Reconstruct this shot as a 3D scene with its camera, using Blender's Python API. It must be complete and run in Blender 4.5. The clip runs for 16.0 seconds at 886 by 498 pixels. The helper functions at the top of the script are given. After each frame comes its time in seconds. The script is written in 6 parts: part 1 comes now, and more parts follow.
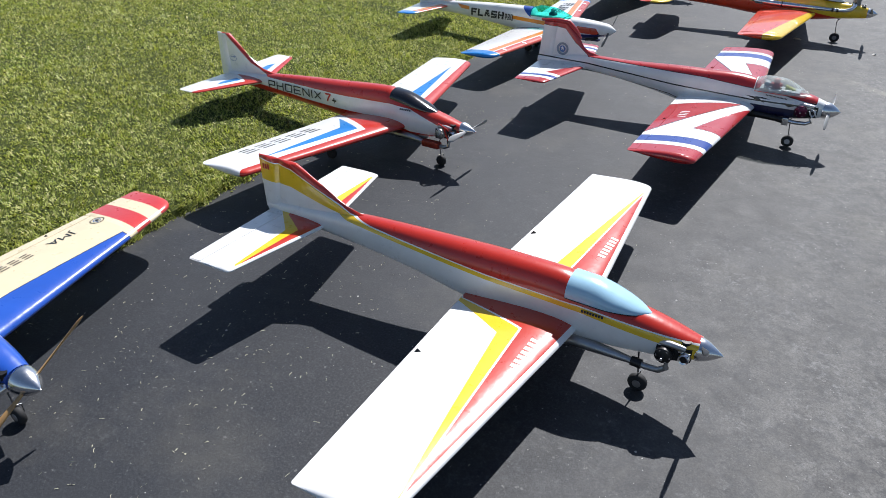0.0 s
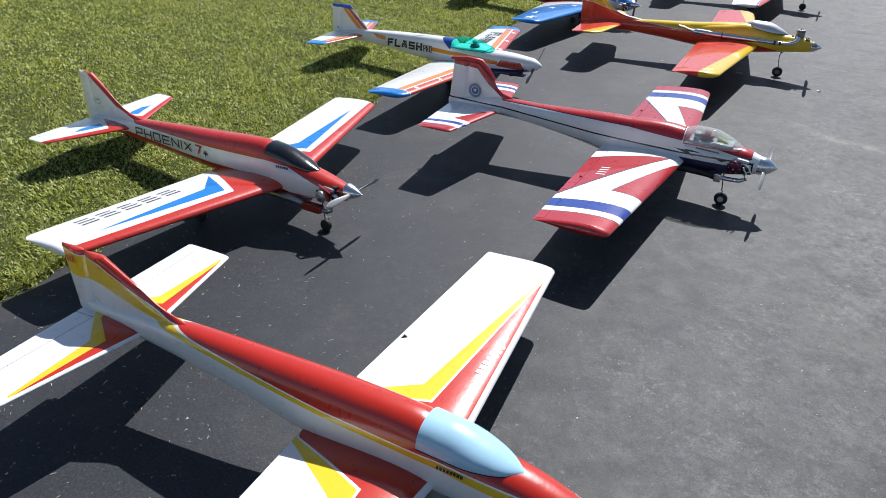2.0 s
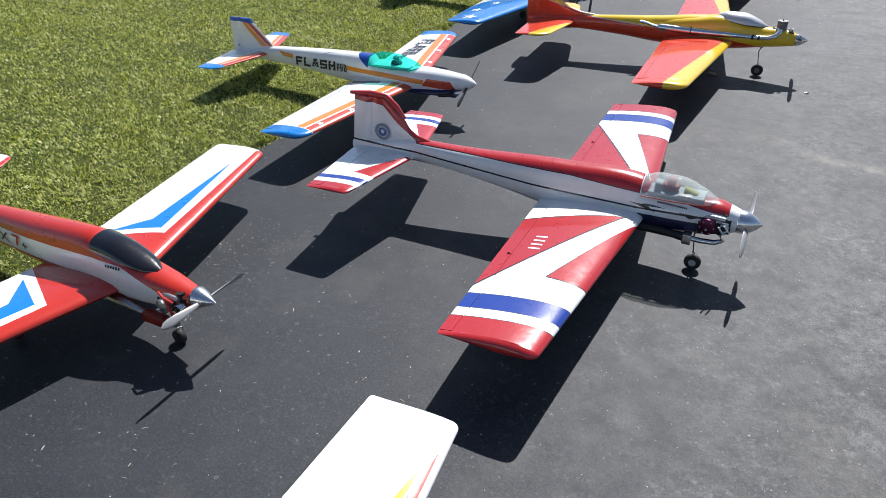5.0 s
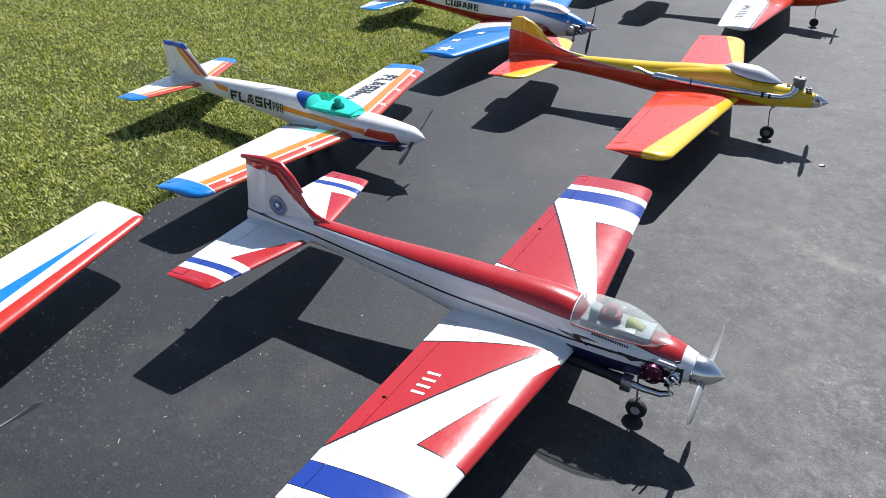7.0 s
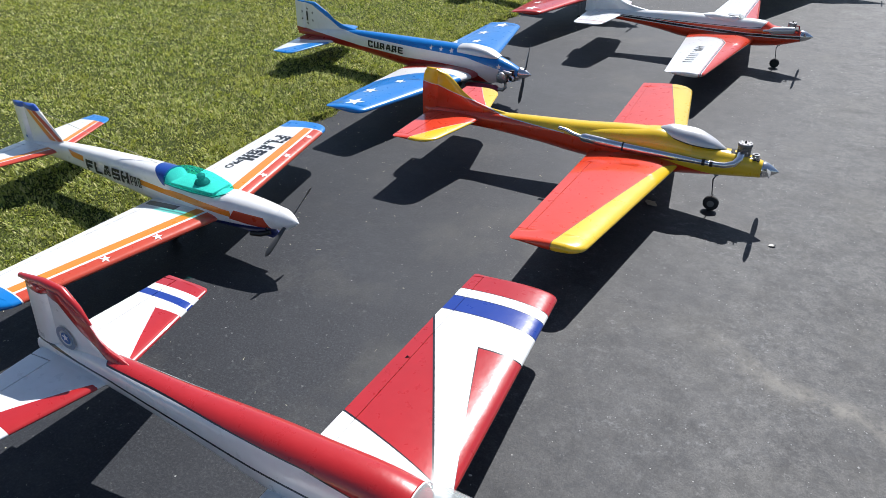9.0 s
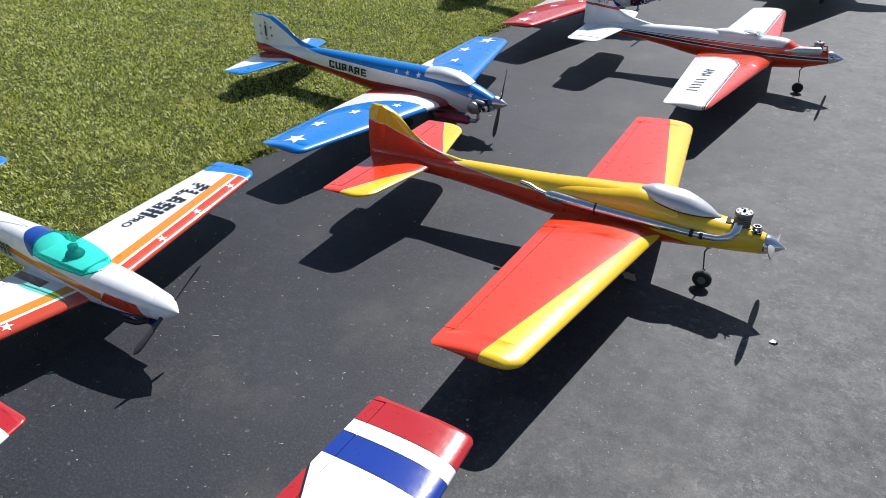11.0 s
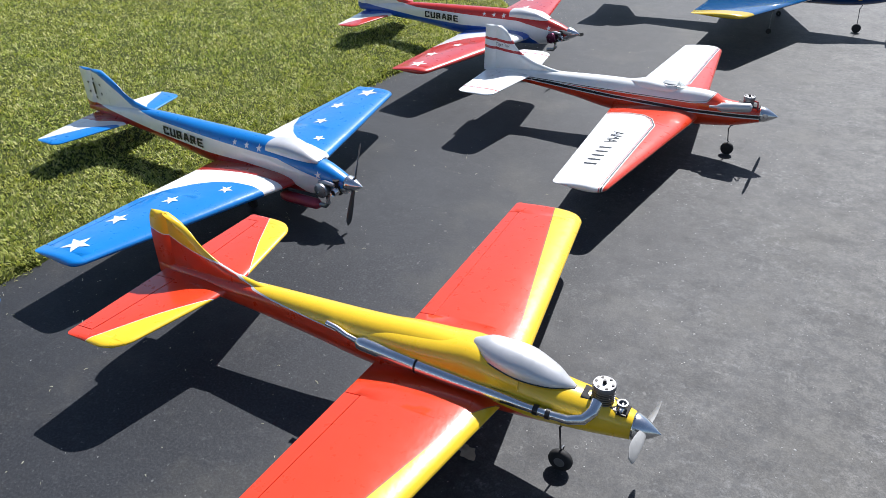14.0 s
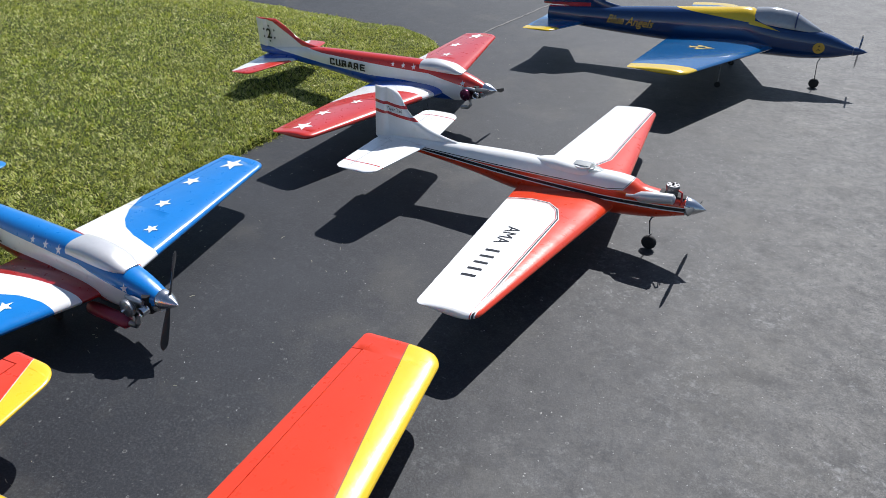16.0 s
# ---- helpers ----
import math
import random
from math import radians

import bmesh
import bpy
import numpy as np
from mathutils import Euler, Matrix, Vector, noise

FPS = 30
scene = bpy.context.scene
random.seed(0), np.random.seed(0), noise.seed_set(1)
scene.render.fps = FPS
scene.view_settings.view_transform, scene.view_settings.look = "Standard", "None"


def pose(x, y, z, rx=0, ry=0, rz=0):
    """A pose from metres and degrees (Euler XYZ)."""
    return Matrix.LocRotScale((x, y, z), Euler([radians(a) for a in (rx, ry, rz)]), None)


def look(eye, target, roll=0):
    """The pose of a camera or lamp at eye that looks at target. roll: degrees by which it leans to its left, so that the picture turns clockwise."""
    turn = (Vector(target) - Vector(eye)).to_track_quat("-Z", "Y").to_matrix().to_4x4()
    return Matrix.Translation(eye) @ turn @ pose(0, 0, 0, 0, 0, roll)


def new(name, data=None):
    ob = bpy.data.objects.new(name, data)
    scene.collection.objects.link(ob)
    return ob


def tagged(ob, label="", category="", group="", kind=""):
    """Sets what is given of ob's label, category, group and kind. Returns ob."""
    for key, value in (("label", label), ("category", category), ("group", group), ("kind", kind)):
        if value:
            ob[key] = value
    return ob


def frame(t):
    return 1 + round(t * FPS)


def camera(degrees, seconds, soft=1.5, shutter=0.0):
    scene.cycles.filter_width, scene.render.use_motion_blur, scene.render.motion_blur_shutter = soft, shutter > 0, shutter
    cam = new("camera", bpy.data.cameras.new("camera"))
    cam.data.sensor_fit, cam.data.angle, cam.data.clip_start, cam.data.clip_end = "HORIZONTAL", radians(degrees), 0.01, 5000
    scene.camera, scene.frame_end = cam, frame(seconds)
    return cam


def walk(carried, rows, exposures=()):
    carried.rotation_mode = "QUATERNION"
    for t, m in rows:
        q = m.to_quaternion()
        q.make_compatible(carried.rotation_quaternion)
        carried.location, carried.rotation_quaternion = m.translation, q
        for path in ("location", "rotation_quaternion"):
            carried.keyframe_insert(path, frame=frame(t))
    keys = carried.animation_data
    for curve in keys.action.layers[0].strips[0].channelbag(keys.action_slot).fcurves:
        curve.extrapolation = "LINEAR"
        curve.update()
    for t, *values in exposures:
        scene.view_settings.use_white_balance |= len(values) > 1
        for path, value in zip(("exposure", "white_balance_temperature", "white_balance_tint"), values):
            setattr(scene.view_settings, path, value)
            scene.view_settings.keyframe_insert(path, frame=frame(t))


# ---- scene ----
cam = camera(62.4, 16.0, soft=0.6)
# seconds, eye, turn
ROWS = [
    (0.0, 0.0539, 0.0008, 1.3134, 58.67, 0.84, 29.28),
    (0.5, 0.0176, 0.1521, 1.3233, 60.07, 0.52, 28.39),
    (1.0, -0.0018, 0.3002, 1.3270, 59.82, 1.38, 25.69),
    (1.5, 0.0301, 0.4503, 1.3161, 59.59, 0.44, 27.01),
    (2.0, 0.0809, 0.5662, 1.3124, 59.36, -0.11, 26.87),
    (2.5, 0.0761, 0.6644, 1.3041, 58.69, -0.01, 26.07),
    (3.0, 0.0231, 0.8128, 1.2972, 58.79, 0.71, 25.12),
    (3.5, 0.0025, 0.9237, 1.3074, 57.92, 0.87, 22.14),
    (6.0, 0.0434, 1.6972, 1.2933, 57.68, 1.93, 27.62),
    (6.5, 0.0680, 1.8721, 1.2927, 57.65, 0.38, 28.35),
    (7.0, 0.1094, 2.0243, 1.2934, 57.59, 0.66, 28.54),
    (7.5, 0.0710, 2.1707, 1.2959, 58.98, 0.19, 26.66),
    (8.0, 0.0556, 2.3051, 1.2980, 58.65, 0.98, 24.86),
    (8.5, 0.1047, 2.4723, 1.2959, 58.77, 1.23, 26.72),
    (9.0, 0.1725, 2.6525, 1.2975, 58.69, 0.67, 27.61),
    (11.5, 0.1884, 3.4291, 1.2974, 57.80, 1.25, 30.40),
    (12.0, 0.1594, 3.5861, 1.2820, 57.21, 0.42, 26.85),
    (12.5, 0.2101, 3.7216, 1.2878, 56.62, 1.14, 28.61),
    (13.0, 0.2974, 3.8615, 1.2967, 57.69, 1.20, 30.31),
    (13.5, 0.3305, 3.9778, 1.2997, 57.00, 1.51, 30.35),
    (14.0, 0.2751, 4.1303, 1.3034, 58.05, 1.48, 28.86),
    (14.5, 0.2649, 4.2651, 1.3123, 58.69, 1.66, 26.16),
    (15.0, 0.3289, 4.4601, 1.3190, 58.68, 2.13, 28.76),
    (15.5, 0.3763, 4.6398, 1.3305, 58.59, 0.98, 29.99),
    (16.0, 0.3364, 4.8528, 1.3195, 59.01, 0.27, 28.10),
]
EXPOSURES = [(0.0, 0.56), (1.0, 0.60), (2.0, 0.47), (3.7, 0.50), (5.8, 0.66), (6.5, 0.69), (7.5, 0.60), (8.5, 0.54), (9.2, 0.48), (11.3, 0.50), (12.3, 0.65), (13.4, 0.74), (14.2, 0.63), (15.0, 0.43), (16.0, 0.42)]
walk(cam, [(t, pose(x, y, z, rx, ry, rz)) for t, x, y, z, rx, ry, rz in ROWS], [(t, e + 0.09, 6360, 11) for t, e in EXPOSURES])

# ---- light ----
world = bpy.data.worlds.new("sky")
scene.world = world
world.use_nodes = True
wn = world.node_tree
sky = wn.nodes.new("ShaderNodeTexSky")
sky.sky_type = "NISHITA"
sky.sun_disc = False
sky.sun_elevation, sky.sun_rotation = radians(50), radians(0)
sky.air_density, sky.dust_density, sky.ozone_density = 1.0, 0.6, 1.5
wn.nodes["Background"].inputs["Strength"].default_value = 0.062
wn.links.new(sky.outputs[0], wn.nodes["Background"].inputs["Color"])
sun = new("sun", bpy.data.lights.new("sun", "SUN"))
sun.data.energy, sun.data.angle, sun.data.color = 4.6, radians(0.53), (1.0, 0.985, 0.965)
sun.matrix_world = look((0, 0, 0), (0.0, -0.64, -0.77))

# ---- materials ----
WHITE, RED, YELLOW, BLUE, BLACK = (0.80, 0.80, 0.79), (0.47, 0.021, 0.007), (0.82, 0.54, 0.020), (0.005, 0.19, 0.60), (0.012, 0.012, 0.014)


class Shader:
    """A node material written as sums: coordinates, masks and layers of paint."""

    def __init__(self, name):
        self.mat = bpy.data.materials.new(name)
        self.mat.use_nodes = True
        self.tree = self.mat.node_tree
        self.bsdf = self.tree.nodes["Principled BSDF"]
        co = self.tree.nodes.new("ShaderNodeTexCoord")
        self.co = co.outputs["Object"]
        sp = self.tree.nodes.new("ShaderNodeSeparateXYZ")
        self.link(self.co, sp.inputs[0])
        self.x, self.y, self.z = sp.outputs
        self.ay = self.m("ABSOLUTE", self.y)

    def link(self, a, b):
        self.tree.links.new(a, b)

    def put(self, socket, v):
        if isinstance(v, bpy.types.NodeSocket):
            self.link(v, socket)
        elif isinstance(v, tuple):
            socket.default_value = (*v, 1) if len(v) == 3 else v
        else:
            socket.default_value = v

    def m(self, op, a, b=None, c=None, clamp=False):
        n = self.tree.nodes.new("ShaderNodeMath")
        n.operation, n.use_clamp = op, clamp
        for i, v in enumerate((a, b, c)):
            if v is not None:
                self.put(n.inputs[i], v)
        return n.outputs[0]

    def poly(self, u, v, pts):
        """1 inside the convex polygon."""
        area = sum(a[0] * b[1] - b[0] * a[1] for a, b in zip(pts, pts[1:] + pts[:1]))
        if area < 0:
            pts = pts[::-1]
        out = None
        for (ax, ay), (bx, by) in zip(pts, pts[1:] + pts[:1]):
            dx, dy = bx - ax, by - ay
            k = self.m("MULTIPLY_ADD", v, dx, dy * ax - dx * ay)
            k = self.m("MULTIPLY_ADD", u, -dy, k)
            k = self.m("GREATER_THAN", k, 0.0)
            out = k if out is None else self.m("MULTIPLY", out, k)
        return out

    def curve(self, u, pts):
        """The broken line through pts, as a function of u."""
        pts = sorted(pts)
        out = pts[0][1]
        for (a, va), (b, vb) in zip(pts, pts[1:]):
            k = self.m("MULTIPLY_ADD", u, 1 / (b - a), -a / (b - a), clamp=True)
            out = self.m("MULTIPLY_ADD", k, vb - va, out)
        return out

    def above(self, u, v, pts):
        return self.m("GREATER_THAN", self.m("SUBTRACT", v, self.curve(u, pts)), 0.0)

    def between(self, u, v, pts, low, high):
        d = self.m("SUBTRACT", v, self.curve(u, pts))
        return self.m("MULTIPLY", self.m("GREATER_THAN", d, low), self.m("LESS_THAN", d, high))

    def noise(self, scale, detail=4, rough=0.6, vec=None):
        n = self.tree.nodes.new("ShaderNodeTexNoise")
        n.inputs["Scale"].default_value, n.inputs["Detail"].default_value, n.inputs["Roughness"].default_value = scale, detail, rough
        self.link(vec or self.co, n.inputs["Vector"])
        return n.outputs["Fac"]

    def ramp(self, fac, stops):
        n = self.tree.nodes.new("ShaderNodeValToRGB")
        while len(n.color_ramp.elements) < len(stops):
            n.color_ramp.elements.new(0.5)
        for e, (p, c) in zip(n.color_ramp.elements, stops):
            e.position, e.color = p, (*c, 1)
        self.link(fac, n.inputs[0])
        return n.outputs[0]

    def mix(self, fac, a, b, blend="MIX"):
        n = self.tree.nodes.new("ShaderNodeMix")
        n.data_type, n.blend_type = "RGBA", blend
        self.put(n.inputs[0], fac)
        self.put(n.inputs[6], a)
        self.put(n.inputs[7], b)
        return n.outputs[2]

    def bump(self, height, strength, distance):
        n = self.tree.nodes.new("ShaderNodeBump")
        n.inputs["Strength"].default_value, n.inputs["Distance"].default_value = strength, distance
        self.link(height, n.inputs["Height"])
        self.link(n.outputs[0], self.bsdf.inputs["Normal"])

    def done(self, color, rough=0.4, metal=0.0, coat=0.0, spec=0.5):
        self.put(self.bsdf.inputs["Base Color"], color)
        self.put(self.bsdf.inputs["Roughness"], rough)
        self.put(self.bsdf.inputs["Metallic"], metal)
        self.put(self.bsdf.inputs["Coat Weight"], coat)
        self.put(self.bsdf.inputs["Specular IOR Level"], spec)
        self.bsdf.inputs["Coat Roughness"].default_value = 0.09
        return self.mat


def paint(name, base, layers=None, rough=0.28):
    """Glossy model paint or film: layers(s) gives (mask, colour) from the lowest to the top one."""
    s = Shader(name)
    color = base
    for mask, c in (layers(s) if layers else []):
        color = s.mix(mask, color, c)
    if not isinstance(color, tuple):
        dirt = s.ramp(s.noise(14, 6, 0.7), [(0.30, (0.86, 0.85, 0.83)), (0.62, (1, 1, 1))])
        color = s.mix(0.55, color, dirt, "MULTIPLY")
    else:
        color = s.mix(s.m("MULTIPLY", s.noise(14, 6, 0.7), 0.18), color, tuple(0.82 * k for k in base))
    # film that wrinkles a little and is scuffed in patches
    drawn = s.tree.nodes.new("ShaderNodeMapping")
    drawn.inputs["Scale"].default_value, drawn.inputs["Rotation"].default_value = (1.0, 0.35, 1.0), (0, 0, 0.35)
    s.link(s.co, drawn.inputs["Vector"])
    s.bump(s.m("MULTIPLY_ADD", s.noise(30, 5, 0.6, drawn.outputs[0]), 0.16, s.noise(8, 4, 0.5)), 0.24, 0.01)
    s.link(s.ramp(s.noise(6, 7, 0.75), [(0.42, (0.03, 0.03, 0.03)), (0.66, (0.12, 0.12, 0.12))]), s.bsdf.inputs["Coat Roughness"])
    return s.done(color, s.m("MULTIPLY_ADD", s.noise(35, 4, 0.6), 0.12, rough - 0.05), coat=0.85, spec=0.40)


def plain(name, color, rough=0.4, metal=0.0, coat=0.0, vary=0.25, scale=60):
    s = Shader(name)
    c = s.mix(s.noise(scale, 5, 0.65), tuple(k * (1 - vary) for k in color), tuple(min(1, k * (1 + vary * 0.6)) for k in color))
    return s.done(c, s.m("MULTIPLY_ADD", s.noise(scale * 1.7), 0.2, max(0.02, rough - 0.1)), metal, coat)


M_CHROME = plain("polished_aluminium", (0.72, 0.72, 0.73), 0.22, 1.0, vary=0.1)
M_ALU = plain("cast_aluminium", (0.46, 0.46, 0.47), 0.42, 1.0, vary=0.3)
M_DARKMETAL = plain("blackened_metal", (0.035, 0.033, 0.033), 0.45, 0.6)
M_PURPLE = plain("purple_anodised", (0.10, 0.016, 0.05), 0.3, 0.7)
M_RUBBER = plain("black_rubber", (0.016, 0.016, 0.017), 0.75)
M_TUBE = plain("red_silicone_tube", (0.5, 0.03, 0.02), 0.4)
M_GREYPROP = plain("grey_nylon_blade", (0.30, 0.30, 0.30), 0.4)
M_DARKPROP = plain("dark_nylon_blade", (0.05, 0.05, 0.052), 0.38)
M_WOODPROP = plain("varnished_wood_blade", (0.42, 0.24, 0.09), 0.3, coat=0.5, scale=25)
M_STEEL = plain("steel_wire", (0.30, 0.30, 0.31), 0.35, 1.0)
M_BLACK = plain("black_lettering", (0.010, 0.010, 0.012), 0.35)
M_WHITE = plain("white_lettering", (0.80, 0.80, 0.79), 0.3, vary=0.05)
M_REDMARK = plain("red_lettering", (0.5, 0.03, 0.02), 0.35)
M_PINKMARK = plain("faded_white_lettering", (0.72, 0.52, 0.49), 0.35, vary=0.15)
M_GOLD = plain("gold_lettering", (0.62, 0.38, 0.05), 0.35)
M_BLUEMARK = plain("blue_emblem", (0.03, 0.12, 0.35), 0.35)


def checks(name, size, flat):
    """Black lettering broken by small white squares."""
    s = Shader(name)
    u, v = s.x, (s.y if flat else s.z)
    k = s.m("MULTIPLY", *(s.m("LESS_THAN", s.m("MODULO", s.m("MULTIPLY_ADD", q, 1 / size, 500.0), 2.0), 0.66) for q in (u, v)))
    return s.done(s.mix(k, BLACK, WHITE), 0.35)


M_CHECKSIDE, M_CHECKTOP = checks("checked_flank_lettering", 0.0080, False), checks("checked_wing_lettering", 0.012, True)
M_WHITEPLASTIC = plain("white_plastic", (0.78, 0.78, 0.77), 0.3, vary=0.06)
M_SILVER = plain("silver_paint", (0.60, 0.60, 0.61), 0.38, 0.45, vary=0.10)
M_PALEBLUE = paint("pale_blue_enamel", (0.36, 0.58, 0.72), rough=0.2)
M_MAROONPIPE = plain("maroon_muffler", (0.30, 0.045, 0.075), 0.4, 0.25)
M_HEAD = plain("dull_cast_head", (0.21, 0.21, 0.22), 0.55, 0.75)
M_SMOKED = plain("smoked_canopy", (0.008, 0.008, 0.010), 0.06, 0.0, coat=0.6)
M_DOLL = plain("dark_doll", (0.05, 0.045, 0.05), 0.6)
M_COCKPIT = plain("pale_grey_cockpit", (0.45, 0.50, 0.52), 0.6)
M_GAP = plain("dark_gap", (0.02, 0.018, 0.018), 0.8)


def glass(name, color, rough=0.03, mixin=0.55, tint=None):
    """A thin tinted canopy: part clear, part gloss."""
    mat = bpy.data.materials.new(name)
    mat.use_nodes = True
    t = mat.node_tree
    b = t.nodes["Principled BSDF"]
    b.inputs["Base Color"].default_value, b.inputs["Roughness"].default_value = (*color, 1), rough
    tr = t.nodes.new("ShaderNodeBsdfTransparent")
    tr.inputs[0].default_value = (*(tint or [min(1, 0.45 + 0.75 * k) for k in color]), 1)
    mx = t.nodes.new("ShaderNodeMixShader")
    mx.inputs[0].default_value = mixin
    t.links.new(tr.outputs[0], mx.inputs[1])
    t.links.new(b.outputs[0], mx.inputs[2])
    t.links.new(mx.outputs[0], t.nodes["Material Output"].inputs[0])
    return mat


M_CLEAR = glass("clear_canopy", (0.60, 0.64, 0.63), 0.04, 0.36)
M_GREEN = glass("green_canopy", (0.03, 0.70, 0.60), 0.04, 0.15, (0.30, 0.95, 0.86))


def asphalt():
    s = Shader("worn_asphalt")
    grain = s.noise(150, 5, 0.75)
    mid = s.noise(30, 7, 0.75)
    patch = s.noise(1.3, 6, 0.65)
    c = s.ramp(grain, [(0.36, (0.0115, 0.0128, 0.0160)), (0.52, (0.0215, 0.0236, 0.0285)), (0.66, (0.048, 0.0515, 0.0585))])
    c = s.mix(s.m("MULTIPLY", s.ramp(patch, [(0.40, (0, 0, 0)), (0.62, (1, 1, 1))]), 0.5), c, (0.034, 0.0365, 0.0415))
    # worn, paler strip along the middle of the drive; sun glare is in its colour too
    edge = s.m("ADD", s.x, s.m("MULTIPLY_ADD", s.noise(0.9, 5, 0.65), 1.3, -0.65))
    strip = s.m("MULTIPLY_ADD", edge, 0.85, 0.52, clamp=True)
    wear_and_glare = s.m("MULTIPLY", strip, s.ramp(mid, [(0.38, (0.30, 0.30, 0.30)), (0.56, (1, 1, 1))]))
    stone = s.ramp(s.noise(210, 4, 0.8), [(0.36, (0.076, 0.0735, 0.070)), (0.64, (0.262, 0.253, 0.238))])
    # how pale the stone is along the drive's length, with broad noise
    pale_gain = s.m("ADD", s.curve(s.y, [(0.0, 0.50), (2.5, 0.57), (4.5, 0.56), (6.5, 0.50), (8.6, 0.54)]), s.m("MULTIPLY_ADD", s.noise(0.8, 5, 0.6), 0.9, -0.45))
    pale_gain = s.m("MULTIPLY_ADD", strip, 0.12, pale_gain)
    pale_gain = s.m("MULTIPLY", pale_gain, s.m("MULTIPLY_ADD", s.noise(7, 8, 0.75), 1.5, 0.25))
    stone = s.mix(1.0, stone, pale_gain, "MULTIPLY")
    c = s.mix(s.m("MULTIPLY", wear_and_glare, 0.84), c, stone)
    # clouded blotches a hand wide, darker where the sealer holds
    cloud = s.ramp(s.noise(9, 7, 0.7), [(0.38, (0.50, 0.50, 0.52)), (0.50, (0.92, 0.92, 0.93)), (0.60, (1, 1, 1))])
    c = s.mix(s.m("MULTIPLY_ADD", strip, 0.65, 0.18), c, s.mix(1.0, c, cloud, "MULTIPLY"))
    pits = s.ramp(s.noise(52, 3, 0.55), [(0.615, (0, 0, 0)), (0.67, (1, 1, 1))])
    c = s.mix(s.m("MULTIPLY", pits, s.m("MULTIPLY_ADD", strip, 0.62, 0.12)), c, (0.022, 0.023, 0.027))
    spots = s.ramp(s.noise(64, 4, 0.6), [(0.65, (0, 0, 0)), (0.70, (1, 1, 1))])
    c = s.mix(s.m("MULTIPLY", spots, 0.42), c, (0.19, 0.188, 0.183))
    # pale scuffs in loose clusters on the worn strip
    scuff = s.m("MULTIPLY", s.ramp(s.noise(40, 8, 0.8), [(0.52, (0, 0, 0)), (0.64, (1, 1, 1))]), s.ramp(s.noise(3.1, 6, 0.7), [(0.44, (0, 0, 0)), (0.62, (1, 1, 1))]))
    c = s.mix(s.m("MULTIPLY", s.m("MULTIPLY", scuff, s.m("MULTIPLY_ADD", strip, 0.80, 0.20)), 0.75), c, (0.215, 0.217, 0.218))
    # pocks where single stones have come out, each with a pale rim
    cell = s.tree.nodes.new("ShaderNodeTexVoronoi")
    cell.inputs["Scale"].default_value = 15
    s.link(s.co, cell.inputs["Vector"])
    part_of = s.tree.nodes.new("ShaderNodeSeparateColor")
    s.link(cell.outputs["Color"], part_of.inputs[0])
    size = s.m("MULTIPLY_ADD", part_of.outputs[1], 0.035, 0.020)
    there = s.m("GREATER_THAN", part_of.outputs[0], 0.62)
    rim = s.m("MULTIPLY", there, s.m("LESS_THAN", cell.outputs["Distance"], s.m("MULTIPLY", size, 1.55)))
    c = s.mix(s.m("MULTIPLY", rim, 0.55), c, (0.180, 0.180, 0.176))
    c = s.mix(s.m("MULTIPLY", s.m("MULTIPLY", there, s.m("LESS_THAN", cell.outputs["Distance"], size)), 0.8), c, (0.016, 0.016, 0.018))
    # a faint tan seam of washed-in dust, that wanders out over the drive
    seam = s.m("SUBTRACT", s.y, s.m("MULTIPLY_ADD", s.noise(5, 7, 0.7), 0.16, s.curve(s.x, [(-0.1, 4.47), (0.13, 4.36), (0.25, 4.275), (0.43, 4.243), (1.2, 4.12), (3.0, 3.9)])))
    seam = s.m("SUBTRACT", 1.0, s.m("MULTIPLY", s.m("ABSOLUTE", seam), 15.0), clamp=True)
    seam = s.m("MULTIPLY", s.m("MULTIPLY", seam, s.ramp(s.noise(12, 7, 0.75), [(0.40, (0, 0, 0)), (0.60, (1, 1, 1))])), s.m("MULTIPLY", s.m("MULTIPLY_ADD", s.x, 2.2, 0.2, clamp=True), s.m("MULTIPLY_ADD", s.x, -1.2, 1.7, clamp=True)))
    c = s.mix(s.m("MULTIPLY", seam, 0.80), c, (0.215, 0.200, 0.170))
    tan = s.ramp(s.noise(2.1, 6, 0.65), [(0.52, (0, 0, 0)), (0.70, (1, 1, 1))])
    c = s.mix(s.m("MULTIPLY", tan, 0.28), c, (0.115, 0.108, 0.090))
    stain = s.ramp(s.noise(3.7, 6, 0.7), [(0.57, (0, 0, 0)), (0.70, (1, 1, 1))])
    c = s.mix(s.m("MULTIPLY", stain, 0.32), c, (0.016, 0.017, 0.021))
    s.bump(s.m("MULTIPLY_ADD", s.noise(330, 4, 0.75), 0.5, s.m("MULTIPLY_ADD", mid, 0.8, grain)), 0.28, 0.003)
    return s.done(c, s.m("MULTIPLY_ADD", s.noise(11, 6, 0.7), 0.22, 0.48), spec=0.28)


def soil():
    s = Shader("lawn_thatch")
    c = s.ramp(s.noise(60, 6, 0.7), [(0.3, (0.022, 0.028, 0.008)), (0.55, (0.060, 0.074, 0.018)), (0.8, (0.13, 0.14, 0.045))])
    s.bump(s.noise(120), 0.9, 0.01)
    return s.done(c, 0.9, spec=0.1)


